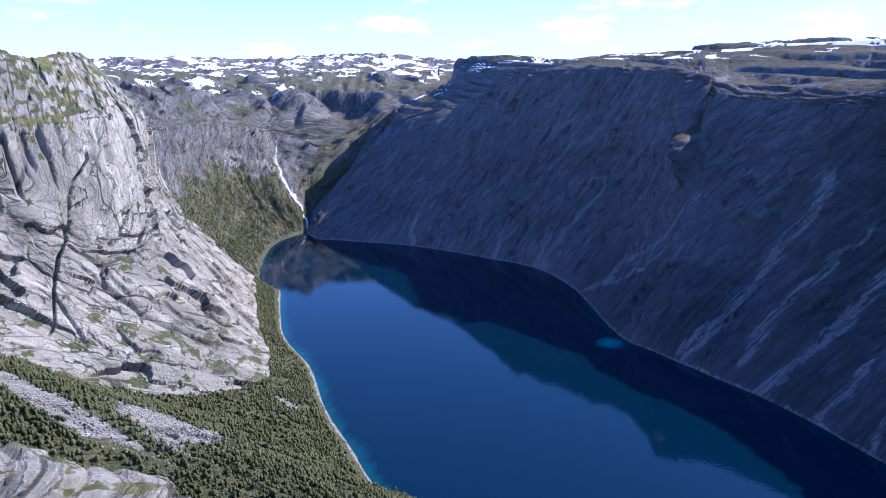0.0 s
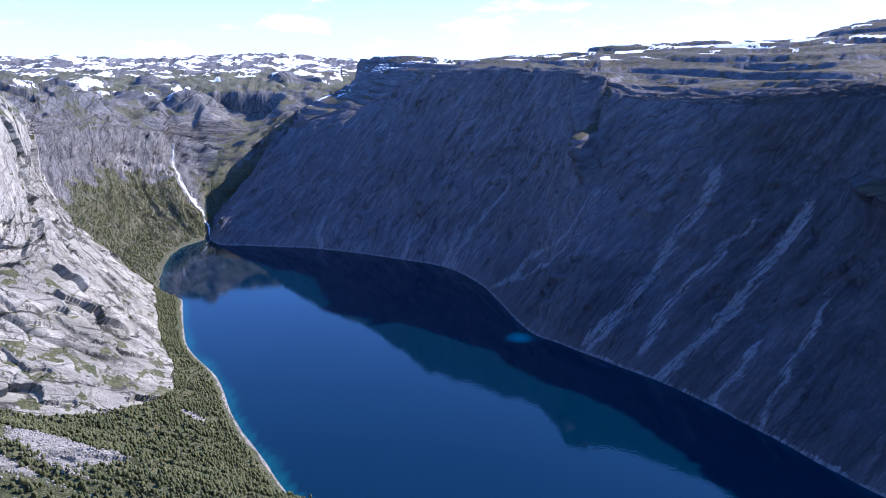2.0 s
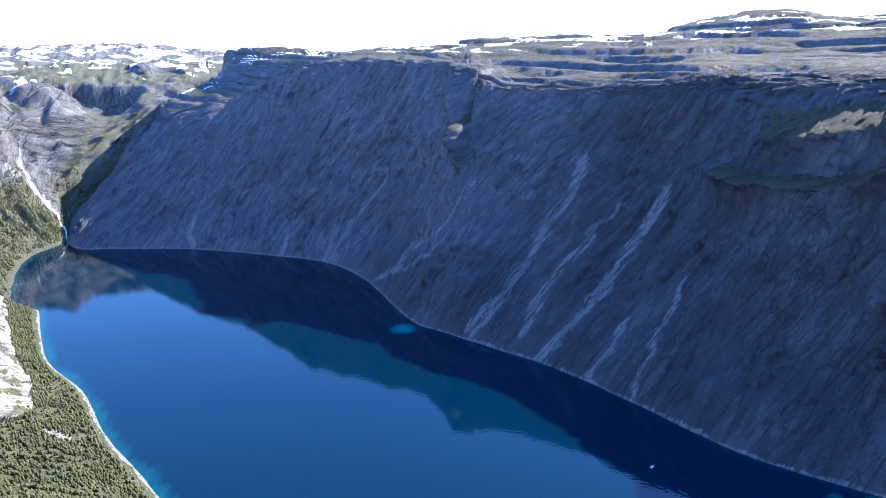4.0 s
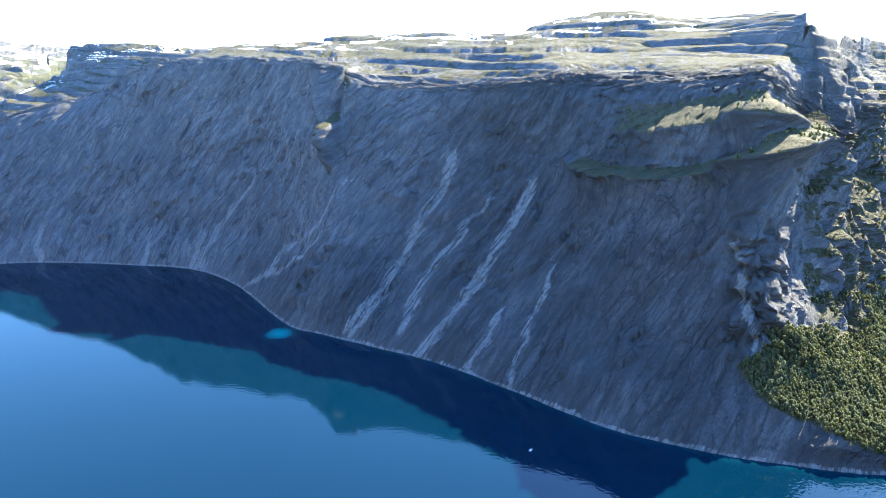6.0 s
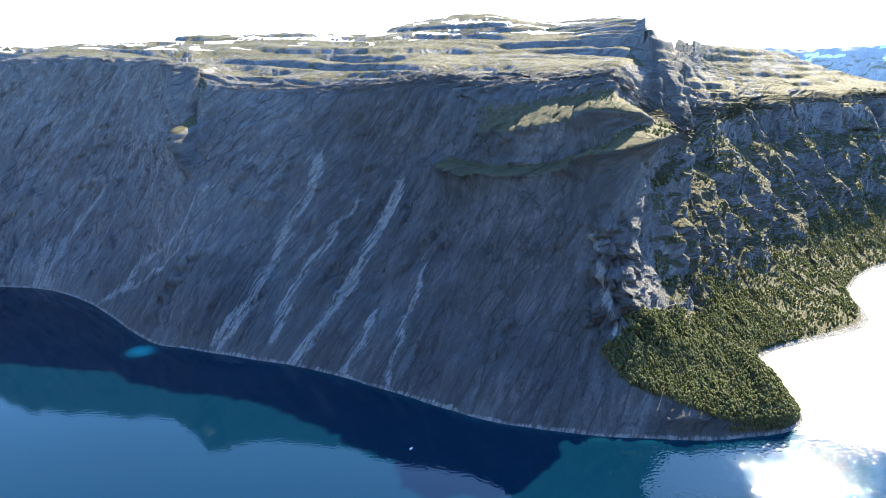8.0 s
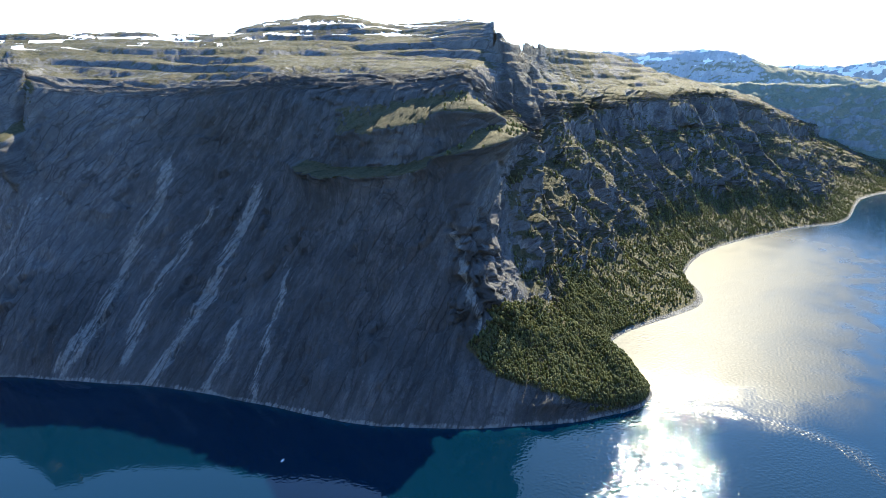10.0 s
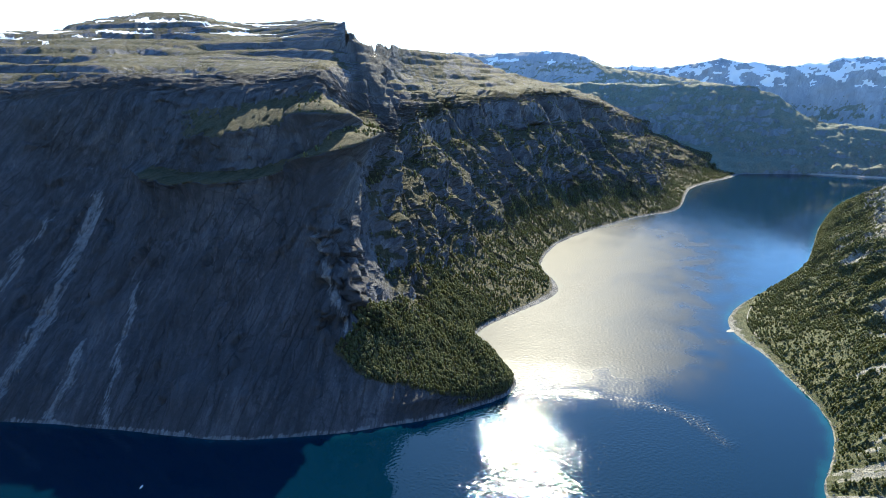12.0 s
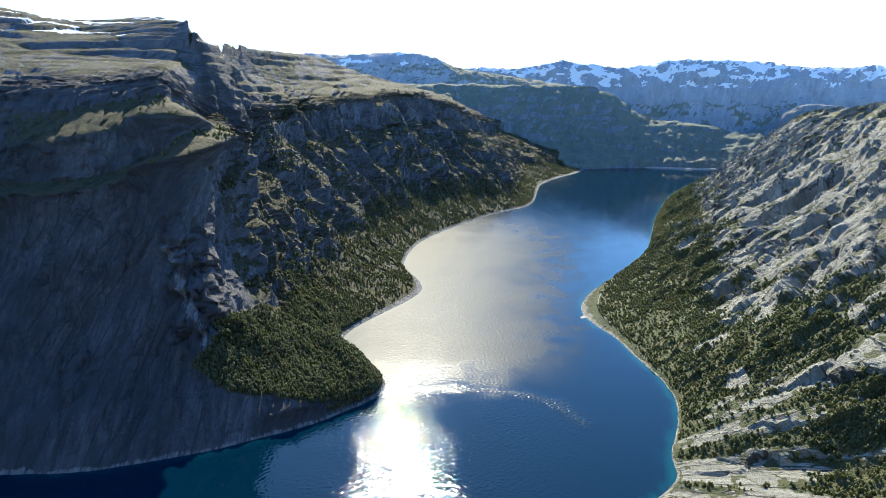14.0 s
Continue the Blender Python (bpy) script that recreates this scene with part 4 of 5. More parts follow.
# the pale cliff, the wooded foot and the slope on the camera's own side
def fissures(land, g, n):
    """The great oblique cleft in the pale cliff and the upright clefts near its top."""
    f = np.clip((4.35 - land.l) / 1.85, 0, 1)
    mid = np.interp(land.l, (1.75, 2.53, 3.15, 3.56, 4.28), (3.78, 3.29, 2.71, 2.35, 1.67)) + 0.015 * np.sin(land.l * 9)
    cut = 15 * np.exp(-((land.c - mid) / (0.013 + 0.011 * np.sin(3.1 * f))) ** 2) * smooth(4.5, 4.3, land.l) * smooth(1.7, 2.3, land.l)
    cut = cut + 9 * np.exp(-((land.c - 3.32) / 0.035) ** 2) * smooth(1.6, 1.9, land.l) * smooth(2.7, 2.4, land.l) * 0.6
    for c, low, high, deep in ((1.35, 3.9, 4.9, 7), (2.05, 4.0, 5.0, 9), (2.4, 3.7, 5.0, 12), (2.72, 4.1, 5.0, 8), (3.1, 3.6, 5.0, 12), (3.6, 3.4, 5.0, 10), (0.6, 3.0, 4.4, 6), (4.1, 3.4, 5.0, 10)):
        cut = cut + deep * np.exp(-((land.c - c - 0.015 * np.sin(5 * land.l + c)) / 0.045) ** 2) * smooth(low, low + 0.3, land.l) * smooth(high + 0.1, high - 0.1, land.l)
    for c, low, high, deep in ((1.0, 1.6, 2.6, 9), (0.5, 1.2, 2.2, 8), (1.9, 1.5, 2.9, 9)):
        cut = cut + deep * np.exp(-((land.c - c - 0.9 * (land.l - 2)) / 0.05) ** 2) * smooth(low, low + 0.3, land.l) * smooth(high, high - 0.3, land.l)
    # overhung steps: each sheet of rock breaks off towards the one beside it
    wob = land.like(gnoise(g.reshape(-1, 3) / 45, 8)) * 0.05 + land.like(gnoise(g.reshape(-1, 3) / 16, 9)) * 0.015
    for c0, l0, c1, l1, wide, deep in ((12.12, 3.75, 12.50, 2.45, 0.16, 24), (11.25, 2.45, 11.18, 1.70, 0.16, 20), (11.76, 1.65, 11.88, 1.10, 0.12, 15), (12.55, 3.5, 12.85, 2.7, 0.12, 14), (11.72, 3.2, 11.9, 2.3, 0.12, 14), (11.0, 3.6, 11.05, 2.9, 0.14, 15),
            (10.62, 2.9, 10.72, 2.2, 0.12, 13), (12.3, 2.2, 12.45, 1.5, 0.10, 10), (10.25, 2.5, 10.3, 1.9, 0.1, 10), (11.5, 4.2, 11.6, 3.5, 0.12, 12), (13.0, 3.9, 13.3, 3.0, 0.14, 14), (11.55, 2.6, 11.62, 2.0, 0.09, 9), (9.7, 1.9, 9.75, 1.4, 0.08, 7), (10.45, 3.7, 10.5, 3.0, 0.12, 11)):
        f = (land.l - l0) / (l1 - l0)
        x = (land.c - c0 - (c1 - c0) * f - wob) / wide
        cut = cut + 1.5 * deep * np.where(x < 0, np.exp(np.minimum(x, 0)), smooth(0.45, 0.0, x)) * smooth(-0.05, 0.15, f) * smooth(1.05, 0.85, f)
    for c0, l0, c1, l1, wide, deep in ((2.40, 3.12, 2.16, 2.42, 0.10, 11), (1.2, 2.2, 0.9, 1.5, 0.10, 9), (0.4, 1.9, 0.2, 1.2, 0.10, 8), (1.75, 2.4, 1.5, 1.8, 0.09, 8), (3.2, 2.0, 3.0, 1.5, 0.08, 6), (0.9, 3.4, 0.7, 2.7, 0.10, 8)):
        f = (land.l - l0) / (l1 - l0)
        x = (land.c - c0 - (c1 - c0) * f - wob) / wide
        cut = cut + 0.65 * deep * np.where(x > 0, np.exp(-np.maximum(x, 0)), smooth(-0.5, 0.0, x)) * smooth(-0.05, 0.15, f) * smooth(1.05, 0.85, f)
    right = smooth(8.6, 9.2, land.c)
    q = land.grain + (7 * gnoise(land.grain / (120, 120, 120), 18) + 3 * gnoise(land.grain / 22, 19))[:, None]
    crag, gap = facets(q / (15, 44, 24), 22)
    rough = land.like(3.6 * crag - 1.8 * smooth(0.12, 0.0, gap)) * right * smooth(0.9, 1.6, land.l) * smooth(5.2, 4.6, land.l)
    t = q[:, 0] / 34
    k = np.floor(t)
    f = t - k
    gate = smooth(-0.1, 0.35, gnoise(np.stack([k * 7.31, q[:, 1] / 75, k * 3.17], -1), 20))
    step = gate * np.minimum((1 - f) * 1.0, smooth(0.0, 0.10, f)) * 13
    return g + n * (rough + land.like(step) * right * smooth(0.6, 1.6, land.l) - cut)[..., None]


def patch(land, corners, soft):
    """1 inside a convex plot of the plan, with a ragged edge."""
    p = land.g[..., :2].reshape(-1, 2)
    mid = np.mean(corners, axis=0)
    gap = np.full(len(p), 1e9)
    for a, b in zip(np.array(corners, float), np.roll(np.array(corners, float), -1, axis=0)):
        nx, ny = b[1] - a[1], a[0] - b[0]
        side = math.hypot(nx, ny) * (1 if (mid[0] - a[0]) * nx + (mid[1] - a[1]) * ny > 0 else -1)
        gap = np.minimum(gap, ((p[:, 0] - a[0]) * nx + (p[:, 1] - a[1]) * ny) / side)
    return land.like(smooth(-soft, soft, gap + 1.6 * soft * fbm(land.at((0.03, 0.03, 0.03)), 3, 24)))


north = Land(NORTH, 2.9, [3, 66, 60, 60, 54, 36, 22, 3], weather(slab_grain, 4, 1.0, 0.5, 0.3, (6.5, 0.9), (16, lambda land: smooth(4.9, 5.2, land.l) * 0.6), fissures,
    lambda land: 1 - 0.6 * smooth(4.9, 5.1, land.l) - 0.45 * smooth(1.1, 0.9, land.l) * smooth(7.0, 5.5, land.c) - 0.2 * smooth(8.6, 9.2, land.c)), coarse=((5.2, 8.9, 0.08), (8.9, 30, 0.5)))
n_n = north.like(fbm(north.at((0.014, 0.014, 0.014)), 4, 41))
n_f = north.like(fbm(north.at((0.035, 0.035, 0.035)), 4, 43))
n_flat = north.n[..., 2] + 0.15 * n_n
n_left = smooth(7.0, 5.5, north.c)
n_foot = smooth(1.10, 0.96, north.l + 0.10 * n_n - 0.5 * smooth(4.9, 5.4, north.c)) * smooth(7.2, 6.6, north.c)
n_foot = np.maximum(n_foot, smooth(2.0, 1.3, north.l + 0.9 * n_n - 0.7 * smooth(10.8, 10.2, north.c) - 0.5 * smooth(11.9, 12.6, north.c) + 0.45 * np.exp(-((north.c - 11.6) / 0.4) ** 2)) * (1 - n_left))
n_slab = smooth(-0.02, 0.12, north.like(fbm(north.grain / (40, 150, 70), 4, 46)) + 0.22 * smooth(9.9, 9.3, north.c)) * smooth(11.0, 10.0, north.c) * smooth(8.8, 9.0, north.c)
n_foot = n_foot * (1 - n_slab)
n_veg = np.maximum(n_foot, smooth(-0.25, 0.2, n_f + 2.2 * (north.n[..., 2] - 0.80)) * smooth(4.9, 5.1, north.l) * 0.8)
n_veg = np.maximum(n_veg, smooth(0.62, 0.74, n_flat) * (n_f > 0.1) * 0.65)
n_pale = streaks(north, [(0.12, 0.10, (2.2, 0.35), (1.9, 0.6)), (0.05, 0.03, (11.27, 2.4), (11.25, 2.7), (11.35, 3.4)), (0.05, 0.09, (11.13, 1.12), (11.15, 1.47), (11.22, 1.85)),
    (0.03, 0.05, (11.31, 0.5), (11.25, 0.9)), (0.035, 0.05, (10.31, 0.75), (10.17, 1.28), (10.09, 1.8)), (0.06, 0.08, (10.66, 0.55), (10.6, 0.75))])
n_pale = np.maximum(n_pale, np.maximum(patch(north, [(-368, 700), (-318, 728), (-218, 668), (-285, 612)], 9), patch(north, [(-450, 656), (-372, 642), (-282, 598), (-330, 590), (-380, 606), (-450, 632)], 6)))
n_veg = n_veg * (1 - n_pale) * smooth(0.8, 2.6, north.g[..., 2] + 1.5 * n_f)
n_pale = np.maximum(n_pale, smooth(3, 1.2, north.g[..., 2] + 1.5 * n_f) * 0.9)
north.build("mountain_north", "pale grey fissured granite cliff with wooded foot and grassy top beside the lake", "mountain", M_PALE, True, veg=n_veg, turf=smooth(4.7, 4.95, north.l) * smooth(-0.1, 0.3, n_n), pale=n_pale, lichen_shade=np.maximum((1 - n_left) * (0.62 - 0.7 * n_n) * (1 - 0.75 * n_slab), n_left * 0.8 * smooth(0.0, 0.35, north.like(fbm(north.grain / (70, 260, 120), 4, 47)) + 0.45 * smooth(2.9, 4.4, north.l) * smooth(1.3, 2.0, north.c) - 0.04)))

# a bare shoulder close below the camera
spur = Land(NEAR_SPUR, 3.0, [50, 40, 30, 3], weather(lambda land, g: (land.s * 0.6 + g[..., 2], land.s), 3, 1.5, 0.6, 0.6, (4.0, 2.0)), skirt=False)
spur_veg = smooth(0.0, 0.3, spur.like(fbm(spur.at((0.035, 0.035, 0.035)), 4, 61))) * smooth(0.5, 0.8, spur.n[..., 2]) * 0.7
spur.build("rock_shoulder", "bare pale rock shoulder with tufts of grass below the camera", "rock", M_PALE, veg=spur_veg, turf=np.full(spur_veg.shape, 0.7))

# the head of the valley with its waterfall
def blocks(land, g, n):
    """Great blocks of the high ground, with steep sides."""
    p = g.reshape(-1, 3)
    bend = np.stack([gnoise(p / 90, 72), gnoise(p / 90, 73), gnoise(p / 90, 74)], -1)
    lift = np.zeros(len(p))
    for size, high, seed in ((330, 75, 23), (120, 26, 24)):
        v, gap = facets(p * (1, 1, 0.2) / size + 0.3 * bend, seed)
        lift += high * v * smooth(0.0, 0.22, gap)
    return g + np.array((0, 0, 1.0)) * (land.like(lift) * smooth(4.05, 4.6, land.l) * smooth(6.4, 5.8, land.l))[..., None]


east = Land(EAST, 6.0, [3, 40, 40, 40, 36, 50, 44, 3], weather(wall_grain(0.1, 4.0, 4.5), 12, 9, 3, 1.5, (8.0, 3.5), None, blocks, lambda land: 1 - 0.5 * smooth(4.1, 4.6, land.l)))
e_n = east.like(fbm(east.at((0.012, 0.012, 0.012)), 4, 42))
e_f = east.like(fbm(east.at((0.03, 0.03, 0.03)), 4, 44))
e_veg = smooth(2.9, 2.2, east.l + 0.7 * e_n + 0.3 * e_f) * (1 - 0.7 * np.exp(-((east.c - 5.0) / 0.5) ** 2) * smooth(0.8, 1.3, east.l))
e_veg = np.maximum(e_veg, smooth(0.66, 0.90, east.n[..., 2] + 0.3 * e_n) * smooth(3.6, 4.1, east.l) * 0.62)
e_veg = np.maximum(e_veg, smooth(0.5, 0.65, east.n[..., 2] + 0.2 * e_n) * smooth(5.4, 5.9, east.c) * smooth(4.6, 4.0, east.l))
e_pale = streaks(east, [(0.30, 0.12, (4.95, 1.0), (4.75, 1.8), (4.85, 2.6), (4.95, 3.4)), (0.3, 0.2, (4.2, 2.3), (3.9, 2.9)), (0.35, 0.2, (3.1, 2.6), (2.9, 3.3))]) * 0.7
e_snow = smooth(0.14, 0.22, east.like(fbm(east.at((0.008, 0.008, 0.012)), 4, 93)) + 0.4 * (east.n[..., 2] - 0.9)) * smooth(4.9, 5.6, east.l)
east.build("valley_head", "green wooded valley head below grey rock steps and a plateau", "mountain", M_FAR, veg=e_veg * (1 - e_pale), pale=e_pale, snow=e_snow)


def far_land(name, net, label, material, seed, snow_low, snow_high, cover, green_top, amp=14, steps=30, level=0.45, green=(0.6, 0.85)):
    base = [[(b, d, z - 350) for b, d, z in net[0]]]
    land = Land(base + net, 11.0, [4] + [30] * (len(net) - 1) + [3], weather(wall_grain(0.2, 8, 9), amp, amp * 0.5, amp * 0.15, 1.5, (amp * 0.35, 1.8), (steps, lambda land: level)), skirt=False)
    k = land.like(fbm(land.at((0.010, 0.010, 0.010)), 4, seed))
    z = land.g[..., 2]
    patch = land.like(fbm(land.at((0.010, 0.010, 0.022)), 5, seed + 5, 0.6))
    snow = smooth(cover, cover + 0.1, patch + 0.35 * (smooth(snow_low, snow_high, z) - 0.5) + 0.6 * (land.n[..., 2] - 0.85)) * smooth(snow_low, (snow_low + snow_high) / 2, z)
    veg = smooth(green[0], green[1], land.n[..., 2] + 0.3 * k) * smooth(green_top + 60, green_top - 60, z + 60 * k) * 0.8
    land.build(name, label, "mountain", material, veg=veg, snow=snow)


far_land("plateau_east", FAR_EAST, "distant grey fell plateau with many snow patches", M_FAR, 51, 470, 640, 0.20, 560, 13, 26, 0.3)
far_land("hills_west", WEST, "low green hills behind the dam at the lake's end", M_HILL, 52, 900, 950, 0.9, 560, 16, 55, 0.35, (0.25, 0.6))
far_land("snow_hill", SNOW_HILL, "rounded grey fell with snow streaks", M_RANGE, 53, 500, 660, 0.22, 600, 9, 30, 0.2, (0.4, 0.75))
far_land("snow_range_west", FAR_WEST, "distant haze-blue mountain range with snowfields on its crest", M_RANGE, 54, 380, 560, -0.12, 360, 16, 60, 0.15, (0.2, 0.5))
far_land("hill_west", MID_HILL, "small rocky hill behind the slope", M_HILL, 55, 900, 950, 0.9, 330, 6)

# ---- water ----
shore = np.concatenate([south.g[3, ::2, :2], north.g[3, ::2, :2], east.g[3, ::2, :2]])
wide_shelf = np.concatenate([np.full(len(south.g[3, ::2]), 0.3), np.ones(len(north.g[3, ::2])), np.full(len(east.g[3, ::2]), 0.6)])


def lake():
    step = 11.0
    xs, ys = np.arange(-900, 4600, step), np.arange(-900, 2700, step)
    gx, gy = np.meshgrid(xs, ys)
    p = np.stack([gx.ravel(), gy.ravel()], -1)
    shelf = np.zeros(len(p))
    k = fbm(np.column_stack([p / 60, np.zeros(len(p))]), 3, 70)
    for part_, width in zip(np.array_split(shore, 30), np.array_split(wide_shelf, 30)):
        lo, hi = part_.min(0) - 40, part_.max(0) + 40
        near = np.where(((p > lo) & (p < hi)).all(1))[0]
        for chunk in np.array_split(near, max(1, len(near) // 4000)):
            if len(chunk):
                gap = np.sqrt(((p[chunk][:, None] - part_[None]) ** 2).sum(-1)).min(1)
                shelf[chunk] = np.maximum(shelf[chunk], width.mean() * smooth(16, 3, gap + 8 * k[chunk]))
    shallow = shelf * 0.24
    bearing = np.degrees(np.arctan2(p[:, 0], p[:, 1]))
    off_shore = p[:, 1] - (0.02 * p[:, 0] + 190)
    wind = smooth(56, 68, bearing + 4 * k) * (0.12 + 0.88 * smooth(-260, 170, off_shore + 80 * k)) * 0.95 + 0.05
    far = np.linalg.norm(p, axis=1)
    # past the headland the waves are too small and many to tell apart
    reach = smooth(960, 1230, far + 70 * k) * smooth(62, 66, bearing + 3 * k) * smooth(91, 79, bearing + 3 * k) * smooth(3000, 2000, far)
    wind = wind * (1 - 0.55 * reach)
    # a streak of ripples that curls out from the headland
    curl = np.array([(985, 372), (1020, 290), (1036, 213), (1031, 147), (1000, 90), (958, 50)], float)
    gap = np.full(len(p), 1e9)
    for a, b in zip(curl, curl[1:]):
        f = np.clip(((p - a) @ (b - a)) / ((b - a) @ (b - a)), 0, 1)
        gap = np.minimum(gap, np.linalg.norm(p - a - f[:, None] * (b - a), axis=1))
    ruffle = smooth(30, 0, gap + 16 * k)
    wind = np.maximum(wind, 1.4 * ruffle)
    reach = np.maximum(reach, 0.42 * ruffle)
    # the drowned gravel fan below the scree gullies
    fan = np.array((math.sin(radians(14.3)) * 1325, math.cos(radians(14.3)) * 1325))
    shallow = np.maximum(shallow, smooth(38, 6, np.linalg.norm((p - fan), axis=1) + 10 * k))
    rows, cols = gx.shape
    i = np.arange(rows * cols).reshape(rows, cols)
    quads = np.stack([i[:-1, :-1], i[:-1, 1:], i[1:, 1:], i[1:, :-1]], -1).reshape(-1, 4)
    # keep only what lies between the shores, and a little beyond
    ring = np.concatenate([south.g[3, ::6, :2], north.g[3, ::-6, :2], east.g[3, ::6, :2]])
    inside = np.zeros(len(p), bool)
    for a, b in zip(ring, np.roll(ring, -1, axis=0)):
        if a[1] != b[1]:
            inside ^= ((a[1] > p[:, 1]) != (b[1] > p[:, 1])) & (p[:, 0] < (b[0] - a[0]) * (p[:, 1] - a[1]) / (b[1] - a[1]) + a[0])
    wet = (inside | (shelf > 0)).reshape(rows, cols)
    for _ in range(6):
        wet[1:-1, 1:-1] |= wet[:-2, 1:-1] | wet[2:, 1:-1] | wet[1:-1, :-2] | wet[1:-1, 2:]
    quads = quads[wet.ravel()[quads].any(1)]
    used = np.unique(quads)
    slot = np.zeros(len(p), int)
    slot[used] = np.arange(len(used))
    quads, p, shallow, wind = slot[quads], p[used], shallow[used], wind[used]
    reach = reach[used]
    ob = sheet("water", np.column_stack([p, np.zeros(len(p))]), quads, M_WATER)
    for key, layer in (("shallow", shallow), ("wind", wind), ("open", reach)):
        ob.data.attributes.new(key, "FLOAT", "POINT").data.foreach_set("value", layer.astype(np.float32))
    return tagged(ob, "deep blue lake, calm in the shade and rippled in the sun", "lake", kind="structure")


lake()

# ---- trees ----
def blob(rng, seg, rings, wide, tall, low):
    """A rough leafy lump: rings of uneven width between a foot and a tip, on one island."""
    verts, faces = [(0, 0, low)], []
    for k, (h, r) in enumerate(rings):
        for a in range(seg):
            t = 2 * math.pi * (a + 0.5 * (k % 2) + rng.uniform(-0.25, 0.25)) / seg
            q = wide * r * rng.uniform(0.7, 1.25)
            verts.append((q * math.cos(t), q * math.sin(t), low + tall * (h + rng.uniform(-0.06, 0.06))))
    verts.append((wide * rng.uniform(-0.15, 0.15), wide * rng.uniform(-0.15, 0.15), low + tall))
    tip = len(verts) - 1
    for a in range(seg):
        b = (a + 1) % seg
        faces.append((0, 1 + b, 1 + a))
        for k in range(len(rings) - 1):
            i, j = 1 + k * seg, 1 + (k + 1) * seg
            faces += [(i + a, i + b, j + b), (i + a, j + b, j + a)]
        top = 1 + (len(rings) - 1) * seg
        faces.append((top + a, top + b, tip))
    return np.array(verts), np.array(faces)


def pick(land, weight, count, rng):
    """Random places on a landform, as likely as weight and area make them."""
    g = land.g
    area = np.linalg.norm(np.cross(g[1:, :-1] - g[:-1, :-1], g[:-1, 1:] - g[:-1, :-1]), axis=-1)
    w = (weight[:-1, :-1] * area).ravel()
    cell = rng.choice(len(w), size=count, p=w / w.sum())
    r, c = np.divmod(cell, g.shape[1] - 1)
    a, b = rng.random((2, count, 1))
    return g[r, c] + a * (g[r, c + 1] - g[r, c]) + b * (g[r + 1, c] - g[r, c])


def forest(name, label, land, weight, count, size, seed, seg=5):
    """A wood of small crowns: one mesh, each crown its own island."""
    rng = np.random.default_rng(seed)
    py = random.Random(seed)
    kinds = [blob(py, seg, [(0.25, 0.95), (0.66, 0.72)], 1.0, 1.0, 0.0) for _ in range(12)]
    spots = pick(land, weight, count, rng)
    verts, faces, n = [], [], 0
    for k, (v, f) in enumerate(kinds):
        mine = spots[k::12]
        tall = size * rng.uniform(0.5, 1.4, len(mine))
        wide = tall * rng.uniform(0.30, 0.48, len(mine))
        turn = rng.uniform(0, 6.28, len(mine))
        x = v[None, :, 0] * np.cos(turn)[:, None] - v[None, :, 1] * np.sin(turn)[:, None]
        y = v[None, :, 0] * np.sin(turn)[:, None] + v[None, :, 1] * np.cos(turn)[:, None]
        out = np.stack([x * wide[:, None], y * wide[:, None], np.broadcast_to(v[None, :, 2], x.shape) * tall[:, None] - 0.06 * size], -1) + mine[:, None]
        verts.append(out.reshape(-1, 3))
        faces.append((f[None] + (np.arange(len(mine)) * len(v))[:, None, None]).reshape(-1, 3) + n)
        n += out.shape[0] * out.shape[1]
    ob = sheet(name, np.concatenate(verts), np.concatenate(faces), M_LEAF)
    return tagged(ob, label, "forest", kind="stuff")


# woods: density follows the green layers, with glades
glade = lambda land, seed, lo=-0.25, hi=0.25: smooth(lo, hi, land.like(fbm(land.at((0.02, 0.02, 0.02)), 4, seed)))
low_wood = n_foot * (1 - n_pale) * (north.g[..., 2] > 4)
forest("birch_wood", "dense mountain birch wood on the foot of the pale cliff", north, low_wood * smooth(6.4, 6.0, north.c) * (0.25 + 0.75 * glade(north, 81)), 22000, 5.2, 11, 4)
forest("birch_wood", "birch scrub with bare slabs between on the slope by the lake", north, low_wood * smooth(8.4, 9.0, north.c) * (0.3 + 0.7 * glade(north, 82)), 32000, 5.0, 12, 4)
s_wood = smooth(0.35, 0.65, s_veg) * smooth(12.4, 12.8, south.c) * (south.g[..., 2] > 5)
forest("birch_wood", "sunlit birch wood on the headland", south, s_wood * smooth(16.6, 16.0, south.c) * smooth(1.7, 1.2, south.l) , 12000, 5.8, 13, 4)
forest("birch_wood", "birch scrub on steep ledges of the mountainside", south, s_wood * smooth(15.2, 16.0, south.c) * smooth(1.8, 1.0, south.l) * (0.3 + glade(south, 83)), 13000, 6.2, 14, 4)
forest("birch_scrub", "scattered birch scrub on the high ledges", south, s_wood * smooth(1.2, 1.8, south.l) * smooth(4.4, 3.2, south.l) * glade(south, 84, 0.0, 0.4), 5500, 6.5, 15, 4)
forest("birch_wood", "dense birch wood on the slopes of the valley head", east, smooth(0.35, 0.7, e_veg) * smooth(2.9, 2.0, east.l) * (0.35 + glade(east, 86)) * (east.g[..., 2] > 5), 15000, 5.5, 16, 4)


def limb(bm, a, b, r0, r1, seg=5):
    """A tapered round bar from a to b."""
    a, b = Vector(a), Vector(b)
    turn = (b - a).to_track_quat("Z", "Y")
    rings = [[bm.verts.new(p + turn @ Vector((r * math.cos(2 * math.pi * k / seg), r * math.sin(2 * math.pi * k / seg), 0))) for k in range(seg)] for p, r in ((a, r0), (b, r1))]
    for k in range(seg):
        bm.faces.new((rings[0][k], rings[0][(k + 1) % seg], rings[1][(k + 1) % seg], rings[1][k]))
    bm.faces.new(rings[1])


